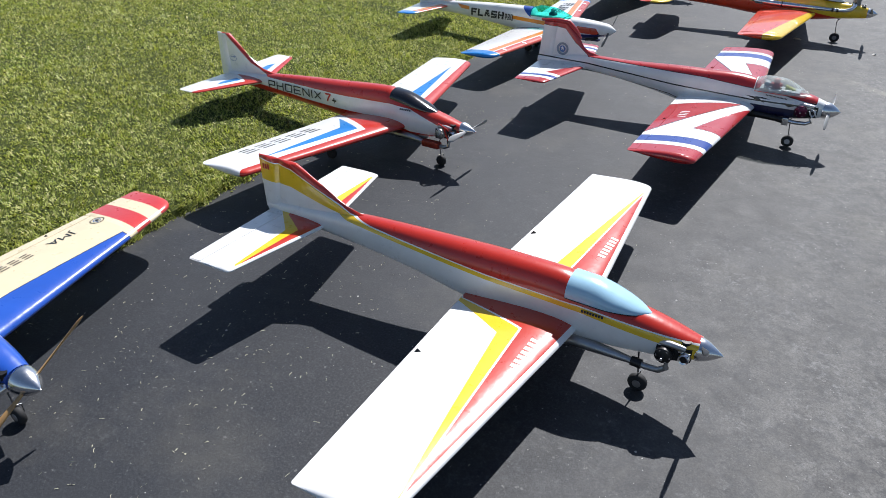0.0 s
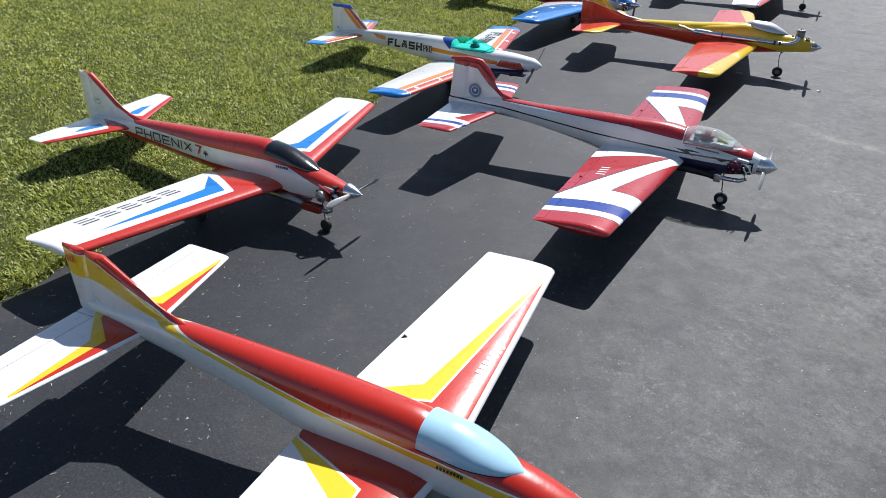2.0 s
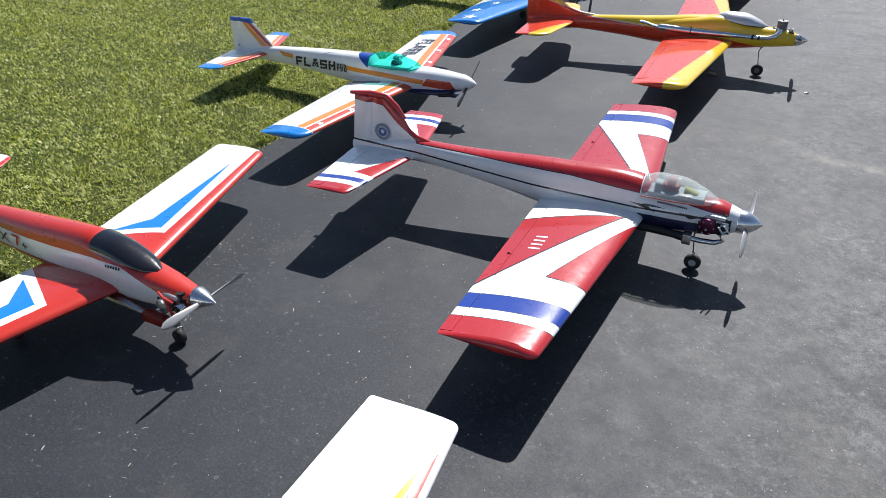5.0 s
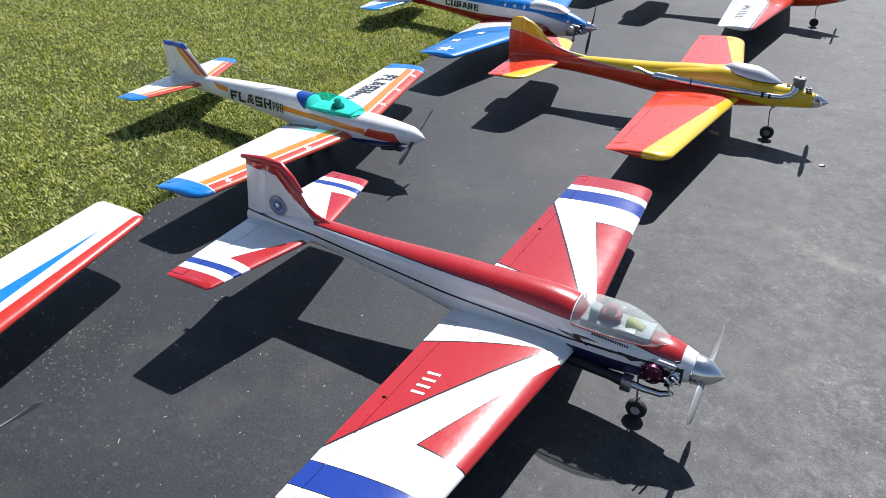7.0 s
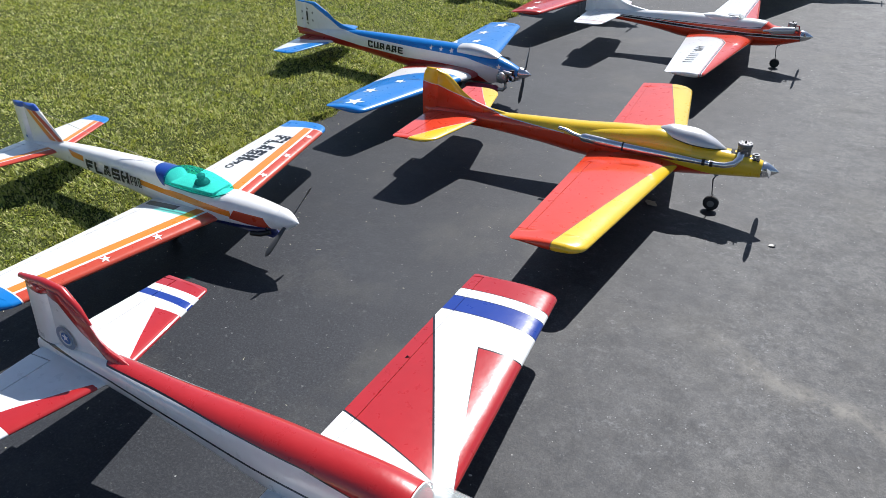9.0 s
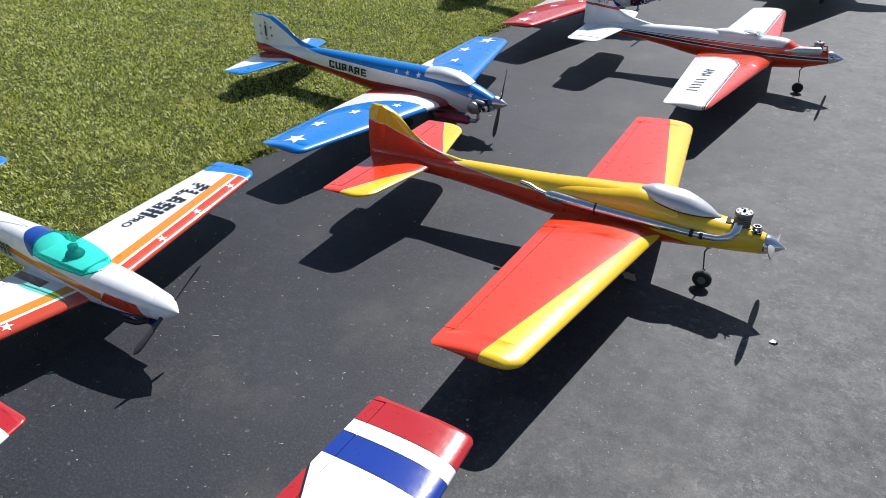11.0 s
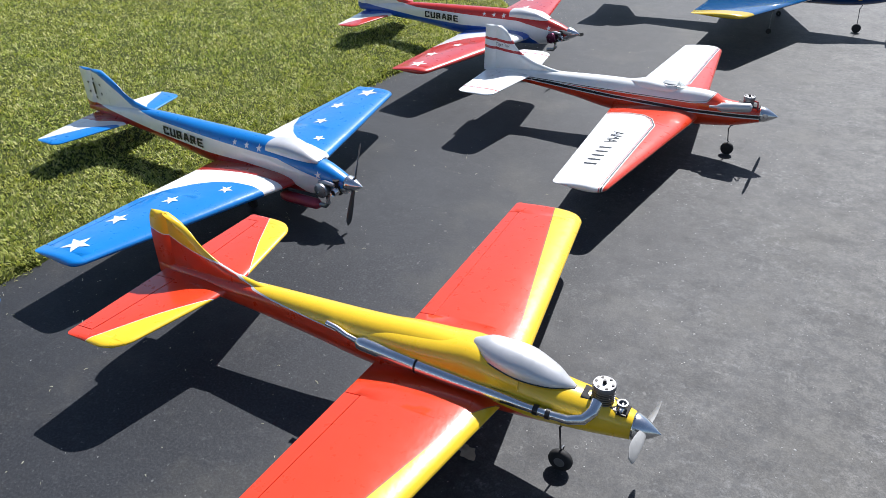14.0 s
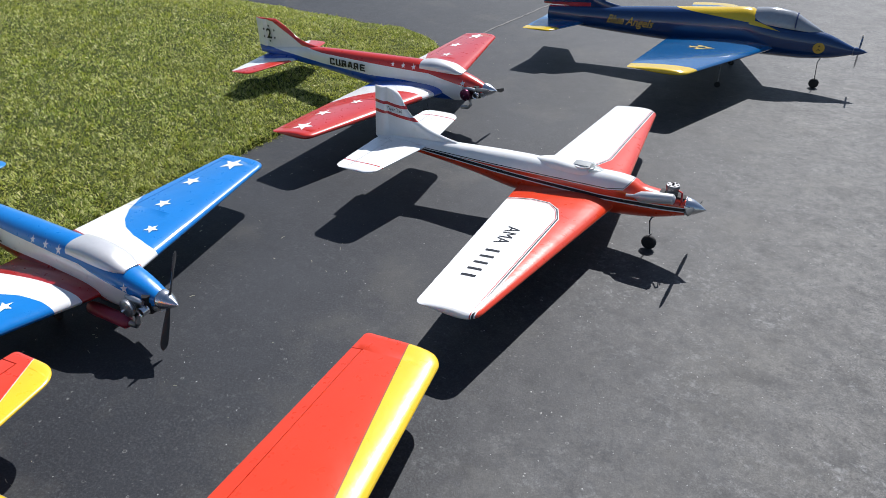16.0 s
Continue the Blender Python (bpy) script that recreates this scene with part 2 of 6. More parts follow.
def grass_blade():
    """Blades let part of the light through."""
    s = Shader("grass_blade")
    g = s.tree.nodes.new("ShaderNodeNewGeometry")
    c = s.ramp(g.outputs["Random Per Island"], [(0.0, (0.115, 0.168, 0.030)), (0.36, (0.325, 0.395, 0.084)), (0.74, (0.525, 0.560, 0.158)), (0.95, (0.80, 0.74, 0.41))])
    c = s.mix(s.ramp(s.noise(1.3, 5, 0.6), [(0.35, (0, 0, 0)), (0.7, (0.55, 0.55, 0.55))]), c, (0.430, 0.425, 0.130))
    s.done(c, 0.5, spec=0.25)
    t = s.tree.nodes.new("ShaderNodeBsdfTranslucent")
    s.link(s.mix(1.0, c, (1.0, 1.0, 0.6), "MULTIPLY"), t.inputs["Color"])
    mx = s.tree.nodes.new("ShaderNodeMixShader")
    mx.inputs[0].default_value = 0.38
    s.link(s.bsdf.outputs[0], mx.inputs[1])
    s.link(t.outputs[0], mx.inputs[2])
    s.link(mx.outputs[0], s.tree.nodes["Material Output"].inputs[0])
    return s.mat


M_ASPHALT, M_SOIL, M_BLADE = asphalt(), soil(), grass_blade()
M_STRAW = plain("dry_clippings", (0.52, 0.50, 0.36), 0.8, vary=0.4, scale=8)
M_PEBBLE = plain("pale_grit", (0.44, 0.435, 0.42), 0.8, vary=0.4, scale=8)
M_LEAF = plain("dry_leaf", (0.40, 0.34, 0.24), 0.7, vary=0.4)
M_PALELEAF = plain("pale_leaf", (0.62, 0.60, 0.55), 0.7, vary=0.2)
M_CRACK = plain("crack_filler", (0.16, 0.155, 0.15), 0.85, vary=0.4)


# ---- mesh helpers ----
def part(name, bm, material, parent, label="", smooth=True, angle=40):
    me = bpy.data.meshes.new(name)
    bmesh.ops.recalc_face_normals(bm, faces=bm.faces[:])
    for f in bm.faces:
        f.smooth = smooth
    if smooth:
        for e in bm.edges:
            if len(e.link_faces) == 2 and e.calc_face_angle(0) > radians(angle):
                e.smooth = False
    bm.to_mesh(me)
    bm.free()
    me.materials.append(material)
    ob = new(name, me)
    ob.parent = parent
    return tagged(ob, label)


def loft(rings, bm=None, closed=True, caps=True):
    bm = bm or bmesh.new()
    vs = [[bm.verts.new(p) for p in r] for r in rings]
    n = len(rings[0])
    for a, b in zip(vs, vs[1:]):
        for i in range(n if closed else n - 1):
            j = (i + 1) % n
            bm.faces.new((a[i], a[j], b[j], b[i]))
    if caps and closed:
        bm.faces.new(vs[0])
        bm.faces.new(vs[-1][::-1])
    return bm


def turned(profile, bm=None, axis="x", at=(0, 0, 0), seg=24):
    """A body of revolution from (along, radius)."""
    rings = []
    for a, r in profile:
        ring = []
        for k in range(seg):
            c, s = math.cos(2 * math.pi * k / seg) * r, math.sin(2 * math.pi * k / seg) * r
            p = {"x": (a, c, s), "y": (c, a, s), "z": (c, s, a)}[axis]
            ring.append(tuple(p[i] + at[i] for i in range(3)))
        rings.append(ring)
    return loft(rings, bm)


def tube(points, radii, bm=None, seg=14):
    """A round bar or pipe along points."""
    pts = [Vector(p) for p in points]
    radii = radii if isinstance(radii, (list, tuple)) else [radii] * len(pts)
    rings = []
    for i, p in enumerate(pts):
        d = (pts[min(i + 1, len(pts) - 1)] - pts[max(i - 1, 0)]).normalized()
        q = d.to_track_quat("Z", "Y")
        rings.append([p + q @ Vector((math.cos(2 * math.pi * k / seg) * radii[i], math.sin(2 * math.pi * k / seg) * radii[i], 0)) for k in range(seg)])
    return loft(rings, bm)


def box(x0, x1, y0, y1, z0, z1, bm=None, bevel=0.0):
    own = bmesh.new()
    bmesh.ops.create_cube(own, size=1)
    for v in own.verts:
        v.co = Vector(((x0 + x1) / 2 + v.co.x * (x1 - x0), (y0 + y1) / 2 + v.co.y * (y1 - y0), (z0 + z1) / 2 + v.co.z * (z1 - z0)))
    if bevel:
        bmesh.ops.bevel(own, geom=own.edges[:], offset=bevel, segments=2, affect="EDGES", profile=0.6)
    if bm is None:
        return own
    me = bpy.data.meshes.new("tmp")
    own.to_mesh(me)
    bm.from_mesh(me)
    own.free()
    bpy.data.meshes.remove(me)
    return bm


def smoothline(pts, xs):
    """A smooth curve through pts (monotone cubic), read at xs."""
    pts = sorted(pts)
    x, y = np.array([p[0] for p in pts]), np.array([p[1] for p in pts], float)
    h, d = np.diff(x), np.diff(y) / np.diff(x)
    m = np.zeros(len(x))
    m[0], m[-1] = d[0], d[-1]
    for i in range(1, len(x) - 1):
        m[i] = 0 if d[i - 1] * d[i] <= 0 else (h[i - 1] + h[i]) / (h[i - 1] / d[i] + h[i] / d[i - 1])
    xs = np.clip(np.atleast_1d(xs), x[0], x[-1])
    k = np.clip(np.searchsorted(x, xs) - 1, 0, len(h) - 1)
    t = (xs - x[k]) / h[k]
    return (1 + 2 * t) * (1 - t) ** 2 * y[k] + t * (1 - t) ** 2 * h[k] * m[k] + t * t * (3 - 2 * t) * y[k + 1] + t * t * (t - 1) * h[k] * m[k + 1]


def foil(c):
    return 5 * (0.2969 * math.sqrt(max(c, 0)) - 0.126 * c - 0.3516 * c * c + 0.2843 * c ** 3 - 0.1036 * c ** 4)


class Surface:
    """A wing or tailplane: root and tip chords, seen from above, symmetric in y."""

    def __init__(self, rle, rte, tle, tte, b, z0, z1, thick, y0=0.0, round_le=0.02, round_te=0.01, tipcut=0.0):
        self.rle, self.rte, self.tle, self.tte, self.b, self.z0, self.z1 = rle, rte, tle, tte, b, z0, z1
        self.thick, self.y0, self.rl, self.rt, self.tipcut = thick, y0, round_le, round_te, tipcut

    def le(self, y):
        s = (y - self.y0) / (self.b - self.y0)
        x, d = self.rle + (self.tle - self.rle) * s, self.b - y
        return x - (self.rl - math.sqrt(max(0, self.rl ** 2 - (self.rl - d) ** 2)) if d < self.rl else 0)

    def te(self, y):
        s = (y - self.y0) / (self.b - self.y0)
        x, d = self.rte + (self.tte - self.rte) * s, self.b - y
        return x + (self.rt - math.sqrt(max(0, self.rt ** 2 - (self.rt - d) ** 2)) if d < self.rt else 0)

    def z(self, y):
        return self.z0 + (self.z1 - self.z0) * (abs(y) - self.y0) / (self.b - self.y0)

    def top(self, x, y, lift=0.0012):
        a = abs(y)
        l, t = self.le(a), self.te(a)
        c = min(1, max(0, (l - x) / (l - t)))
        return self.z(a) + foil(c) * self.thick * self.full(a) + lift

    def full(self, y):
        """Half thickness scale: chord, and a rounded tip."""
        d = self.b - y
        r = 0.018
        f = math.sqrt(max(0.02, 1 - (1 - d / r) ** 2)) if d < r else 1
        s = (y - self.y0) / (self.b - self.y0)
        chord = (self.rle - self.rte) * (1 - s) + (self.tle - self.tte) * s
        return chord * f

    def ring(self, y, side, c0, c1, n=14):
        l, t = self.le(y), self.te(y)
        k = self.full(y) * self.thick
        cs = [c0 + (c1 - c0) * (1 - math.cos(math.pi * i / n)) / 2 for i in range(n + 1)]
        z = self.z(y)
        up = [(l + (t - l) * c, side * y, z + foil(c) * k + 0.0006) for c in cs]
        low = [(l + (t - l) * c, side * y, z - foil(c) * k - 0.0006) for c in cs]
        return up + low[::-1]

    def panel(self, side, flap=None, hinge=0.8):
        """One half, with a bay cut for the flap between two places on the span."""
        d = self.b
        ys = [self.y0] + list(np.linspace(self.y0, d - 0.04, 22)[1:]) + [d - 0.03, d - 0.02, d - 0.012, d - 0.006, d - 0.002, d - 0.0003]
        rl = [d - self.rl * k for k in (1, 0.8, 0.6, 0.4, 0.25, 0.12)] if self.rl > 0.03 else []
        rt = [d - self.rt * k for k in (1, 0.7, 0.4, 0.2)] if self.rt > 0.03 else []
        rows = [(y, 1.0) for y in ys + rl + rt]
        if flap:
            rows = [(y, hinge if flap[0] < y < flap[1] else 1.0) for y, _ in rows]
            rows += [(flap[0] - 1e-5, 1.0), (flap[0] + 1e-5, hinge), (flap[1] - 1e-5, hinge), (flap[1] + 1e-5, 1.0)]
        rows = sorted(set((round(y, 6), c) for y, c in rows))
        bm = loft([self.ring(y, side, 0, c) for y, c in rows])
        if flap:
            self.strip(side, flap, hinge, bm)
        return bm

    def strip(self, side, flap, hinge, bm):
        """A filler added in the hinge gap, so that no sun leaks into the shadow."""
        rings = []
        for y in (flap[0], flap[1]):
            l, t = self.le(y), self.te(y)
            x, z, w = l + (t - l) * hinge, self.z(y), foil(hinge) * self.full(y) * self.thick * 0.75
            rings.append([(x + 0.004, side * y, z + w), (x - 0.0065, side * y, z + w * 0.8), (x - 0.0065, side * y, z - w * 0.8), (x + 0.004, side * y, z - w)])
        loft(rings, bm)

    def flap(self, side, flap, hinge=0.8, gap=0.004):
        a, b = flap[0] + 0.0025, flap[1] - 0.0025
        ys = [y for y in np.linspace(a, b, 8)]
        if self.b - b < self.rt + 0.03:
            ys = sorted(ys + [self.b - self.rt * k for k in (1, 0.7, 0.45) if a < self.b - self.rt * k < b])
        return loft([self.ring(y, side, hinge + gap * 0.7 / max(0.05, self.le(y) - self.te(y)), 1.0, 6) for y in ys])


class Body:
    """A fuselage from profile lines: top, bottom, half width and squareness along x."""

    def __init__(self, top, bottom, half, square=((-2.0, 2.4), (0.0, 2.4))):
        self.lines = top, bottom, half, square

    def at(self, x):
        return [float(smoothline(l, x)[0]) for l in self.lines]

    def side(self, x, z, lift=0.0012):
        t, b, h, n = self.at(x)
        k = min(1, abs((z - (t + b) / 2) / ((t - b) / 2)))
        return h * (1 - k ** n) ** (1 / n) + lift

    def mesh(self, x0, x1, count=56, seg=36):
        rings = []
        for x in np.linspace(x0, x1, count):
            t, b, h, n = self.at(x)
            ring = []
            for k in range(seg):
                a = 2 * math.pi * (k + 0.5) / seg
                c, s = math.cos(a), math.sin(a)
                ring.append((x, h * math.copysign(abs(c) ** (2 / n), c), (t + b) / 2 + (t - b) / 2 * math.copysign(abs(s) ** (2 / n), s)))
            rings.append(ring)
        return loft(rings)


def dome(x0, x1, base, top, half, count=22, seg=16, power=2.2):
    """A canopy: half round sections over a base line."""
    rings = []
    for x in np.linspace(x0, x1, count):
        zb, zt, h = (float(smoothline(l, x)[0]) for l in (base, top, half))
        zt, h = max(zt, zb + 0.001), max(h, 0.001)
        ring = []
        for k in range(seg + 1):
            a = math.pi * k / seg
            c, s = math.cos(a), math.sin(a)
            ring.append((x, h * math.copysign(abs(c) ** (2 / power), c), zb + (zt - zb) * abs(s) ** (2 / power)))
        rings.append(ring)
    return loft(rings)


def fin_mesh(le, te, z0, z1, half, count=14, n=10):
    """An upright blade: le and te are lines x(z)."""
    rings = []
    for z in list(np.linspace(z0, z1 - 0.004, count)) + [z1 - 0.0015, z1]:
        a, b = (float(smoothline([(p[1], p[0]) for p in l], z)[0]) for l in (le, te))
        w = half * (1.0 if z < z1 - 0.002 else 0.7 if z < z1 else 0.15)
        cs = [i / n for i in range(n + 1)]
        up = [(a + (b - a) * c, w * (foil(c * 0.9) / 0.5 + 0.06), z) for c in cs]
        rings.append(up + [(x, -y, zz) for x, y, zz in up[::-1]])
    return loft(rings)


def text_mesh(text, size, place, squeeze=1.0, bold=0.0, shear=0.0):
    """Letters laid on a surface: place(u, v) gives the point for a place in the line of text."""
    cu = bpy.data.curves.new("letters", "FONT")
    cu.body, cu.size, cu.offset, cu.shear = text, size, bold, shear
    cu.resolution_u = 3
    ob = new("letters", cu)
    dg = bpy.context.evaluated_depsgraph_get()
    me = bpy.data.meshes.new_from_object(ob.evaluated_get(dg))
    bm = bmesh.new()
    bm.from_mesh(me)
    bpy.data.objects.remove(ob)
    bpy.data.curves.remove(cu)
    bpy.data.meshes.remove(me)
    bmesh.ops.triangulate(bm, faces=bm.faces[:])
    bmesh.ops.subdivide_edges(bm, edges=bm.edges[:], cuts=2, use_grid_fill=True)
    for v in bm.verts:
        v.co = Vector(place(v.co.x * squeeze, v.co.y))
    return bm


def bars_mesh(count, w, h, step, place, hole=0.0):
    """Upright bars in a row, one for each sign that is not spelt out."""
    bm = bmesh.new()
    for i in range(count):
        for p, q in ((0, 0.3), (0.66, 0.96)) if hole else ((0, 1),):
            vs = [bm.verts.new(place(i * step + u * w, v * h)) for u, v in ((p, 0), (q, 0), (q, 0.5), (q, 1), (p, 1), (p, 0.5))]
            bm.faces.new((vs[0], vs[1], vs[2], vs[5]))
            bm.faces.new((vs[5], vs[2], vs[3], vs[4]))
    return bm


GLYPHS = {
    "P": [[(0, 0), (0, 1), (1, 1), (1, 0.42), (0, 0.42)]], "H": [[(0, 0), (0, 1)], [(1, 0), (1, 1)], [(0, 0.5), (1, 0.5)]], "O": [[(0, 0), (1, 0), (1, 1), (0, 1), (0, 0)]],
    "E": [[(1, 0), (0, 0), (0, 1), (1, 1)], [(0, 0.5), (0.9, 0.5)]], "N": [[(0, 0), (0, 1), (1, 0), (1, 1)]], "I": [[(0.5, 0), (0.5, 1)]], "X": [[(0, 0), (1, 1)], [(0, 1), (1, 0)]],
    "7": [[(0, 1), (1, 1), (0.3, 0)]], "+": [[(0, 0.4), (1, 0.4)], [(0.5, 0.05), (0.5, 0.75)]], "C": [[(1, 1), (0, 1), (0, 0), (1, 0)], [(1, 1), (1, 0.86)], [(1, 0), (1, 0.14)]],
    "U": [[(0, 1), (0, 0), (1, 0), (1, 1)]], "R": [[(0, 0), (0, 1), (0.9, 1), (0.9, 0.48), (0, 0.48)], [(0.55, 0.48), (1.05, 0)], [(-0.2, 0), (0.2, 0)]],
    "A": [[(0, 0), (0.32, 1), (0.68, 1), (1, 0)], [(0.15, 0.34), (0.85, 0.34)]], "F": [[(0, 0), (0, 1), (1, 1)], [(0, 0.5), (0.85, 0.5)]], "L": [[(0, 1), (0, 0), (1, 0)]],
    "S": [[(1, 1), (0, 1), (0, 0.5), (1, 0.5), (1, 0), (0, 0)]],
}


def block_letters(text, w, h, gap, thick, place, bar=None, shear=0.0):
    """Letters of straight strokes, laid on a surface. bar: thickness of the level strokes, where it differs."""
    bm = bmesh.new()
    at, count, bar = 0.0, 0, bar or thick
    upright = place(0, h)[2] - place(0, 0)[2] > 0.7 * h
    out = Vector((0, -1, 0)) if upright else Vector((0, 0, 1))
    for ch in text:
        cw = thick if ch == "I" else w
        for line in GLYPHS[ch]:
            for (ax, ay), (bx, by) in zip(line, line[1:]):
                level = ay == by
                th = bar if level else thick
                iw, ih = cw - thick, h - bar
                a, b = Vector((at + thick / 2 + ax * iw, bar / 2 + ay * ih)), Vector((at + thick / 2 + bx * iw, bar / 2 + by * ih))
                d = (b - a).normalized()
                n = Vector((-d.y, d.x)) * th / 2
                if level or ax == bx:
                    e = d * (thick if level else bar) / 2
                    a, b = a - e, b + e
                rows = []
                for k in range(5):
                    q = a.lerp(b, k / 4)
                    row = []
                    for m in (q - n, q + n):
                        x, y, z = place(m.x + shear * m.y, m.y)
                        row.append(bm.verts.new(Vector((x, y, z)) + out * (0.00006 * (count % 12))))
                    rows.append(row)
                for r, q in zip(rows, rows[1:]):
                    bm.faces.new((r[0], q[0], q[1], r[1]))
                count += 1
        at += cw + gap
    return bm


def figures(count, w, h, step, thick, place):
    """Three level bars for each figure of a number that is not spelt out."""
    bm = bmesh.new()
    for i in range(count):
        for v in (0.0, (h - thick) / 2, h - thick):
            u0 = i * step + (0.12 * w if v == 0.0 else 0.0)
            for k in range(3):
                a, b = u0 + (i * step + w - u0) * k / 3, u0 + (i * step + w - u0) * (k + 1) / 3
                bm.faces.new([bm.verts.new(place(p, v + q)) for p, q in ((a, 0), (b, 0), (b, thick), (a, thick))])
    return bm


def star_mesh(r, place, turn=0.0, inner=0.42):
    bm = bmesh.new()
    mid = bm.verts.new(place(0, 0))
    ring = []
    for k in range(10):
        a = math.pi * k / 5 + math.pi / 2 + turn
        q = r if k % 2 == 0 else r * inner
        ring.append(bm.verts.new(place(q * math.cos(a), q * math.sin(a))))
    for i in range(10):
        bm.faces.new((mid, ring[i], ring[(i + 1) % 10]))
    return bm


def disc_mesh(r0, r1, place, seg=28):
    bm = bmesh.new()
    a = [bm.verts.new(place(r1 * math.cos(2 * math.pi * k / seg), r1 * math.sin(2 * math.pi * k / seg))) for k in range(seg)]
    if r0 <= 0:
        c = bm.verts.new(place(0, 0))
        for i in range(seg):
            bm.faces.new((c, a[i], a[(i + 1) % seg]))
    else:
        b = [bm.verts.new(place(r0 * math.cos(2 * math.pi * k / seg), r0 * math.sin(2 * math.pi * k / seg))) for k in range(seg)]
        for i in range(seg):
            j = (i + 1) % seg
            bm.faces.new((a[i], a[j], b[j], b[i]))
    return bm


def on_wing(s, x, y, lift=0.0016):
    """Marks on a wing's upper side, that read from root to tip of the right half, their heads to the leading edge."""
    return lambda u, v: (x + v, y - u, s.top(x + v, y - u, lift))


def on_side(body, x, z, slope=0.0, lift=0.0034):
    """Marks on the right flank, that read from tail to nose."""
    def flank(u, v):
        return x + u, -body.side(x + u, z + v + slope * u, lift), z + v + slope * u
    return flank


# ---- parts of the aeroplanes ----
def wheel(parent, x, y, r, w, hub=M_ALU, drop=0.0):
    prof = [(-w / 2, r * 0.45), (-w / 2, r * 0.72), (-w * 0.42, r * 0.88), (-w * 0.2, r * 0.985), (w * 0.2, r * 0.985), (w * 0.42, r * 0.88), (w / 2, r * 0.72), (w / 2, r * 0.45)]
    wh = part("wheel", turned(prof, axis="y", at=(x, y, r - drop), seg=28), M_RUBBER, parent, "small black rubber wheel")
    part("hub", turned([(-w * 0.56, r * 0.1), (-w * 0.54, r * 0.42), (-w * 0.40, r * 0.5), (w * 0.40, r * 0.5), (w * 0.54, r * 0.42), (w * 0.56, r * 0.1)], axis="y", at=(x, y, r - drop), seg=18), hub, wh)
    return wh


def gear(parent, nose, mains, wr=0.026, top=0.14, hub=M_ALU, coil=True, main=1.1, sink=0.0):
    """Nose leg of wire with a coil, and two main legs below the wing."""
    x, y = nose
    bm = tube([(x, y, top + 0.02), (x, y, top - 0.012), (x - 0.008, y, top - 0.03), (x - 0.002, y, wr * 2 + 0.006 - sink), (x, y + 0.016, wr * 2 - sink), (x, y + 0.016, wr - sink), (x, y, wr - sink)], 0.0026, seg=8)
    part("nose_leg", bm, M_STEEL, parent)
    if coil:
        pts = [(x + 0.008 * math.cos(a), y + 0.003 * a / 6.28 - 0.004, top - 0.006 + 0.008 * math.sin(a)) for a in np.linspace(0, 12.5, 26)]
        part("spring", tube(pts, 0.002, seg=6), M_STEEL, parent)
    wheel(parent, x, y, wr, 0.02, hub, sink)
    for mx, my, mz in mains:
        part("main_leg", tube([(mx + 0.02, my, mz), (mx, my, mz - 0.01), (mx, my, wr * main), (mx, my - math.copysign(0.012, my), wr * main)], 0.003, seg=8), M_STEEL, parent)
        wheel(parent, mx, my, wr * main, 0.020 * main, hub)


def spinner(parent, x, z, r, length, mat=M_CHROME, tip=0.0, blades=0.14, turn=0.0, bladed=M_GREYPROP, width=0.026, bulge=1.55):
    """A turned spinner, its backplate, and a propeller of two blades."""
    prof = [(x - length * t, max(0.0008, r * (1 - (1 - t) ** bulge))) for t in (0, 0.03, 0.08, 0.16, 0.28, 0.42, 0.58, 0.76, 0.92)] + [(x - length, r * 1.0)]
    prof[0] = (x, 0.0012)
    sp = part("spinner", turned(prof, at=(0, 0, z), seg=32), mat, parent)
    part("backplate", turned([(x - length - 0.004, r * 0.98), (x - length - 0.0005, r * 1.02)], at=(0, 0, z), seg=32), M_CHROME if mat is M_CHROME else mat, sp)
    for half in (0, math.pi):
        rings = []
        for t in np.linspace(0.02, 1, 15):
            rr = 0.012 + (blades - 0.012) * t
            w = width * (0.5 + 1.1 * t - 0.35 * t * t) * math.sqrt(max(0.03, 1 - (max(0, t - 0.78) / 0.22) ** 2)) * 0.75
            tw = radians(40 * t - 58)
            ring = []
            for k in range(10):
                a = 2 * math.pi * k / 10
                u, v = w / 2 * math.cos(a), (0.0035 - 0.002 * t) * math.sin(a)
                dx, dt = u * math.sin(tw) + v * math.cos(tw), u * math.cos(tw) - v * math.sin(tw)
                ang = turn + half
                ring.append((x - length * 0.62 + dx, rr * math.sin(ang) + dt * math.cos(ang), z + rr * math.cos(ang) - dt * math.sin(ang)))
            rings.append(ring)
        part("propeller_blade", loft(rings), bladed, sp)
    return sp


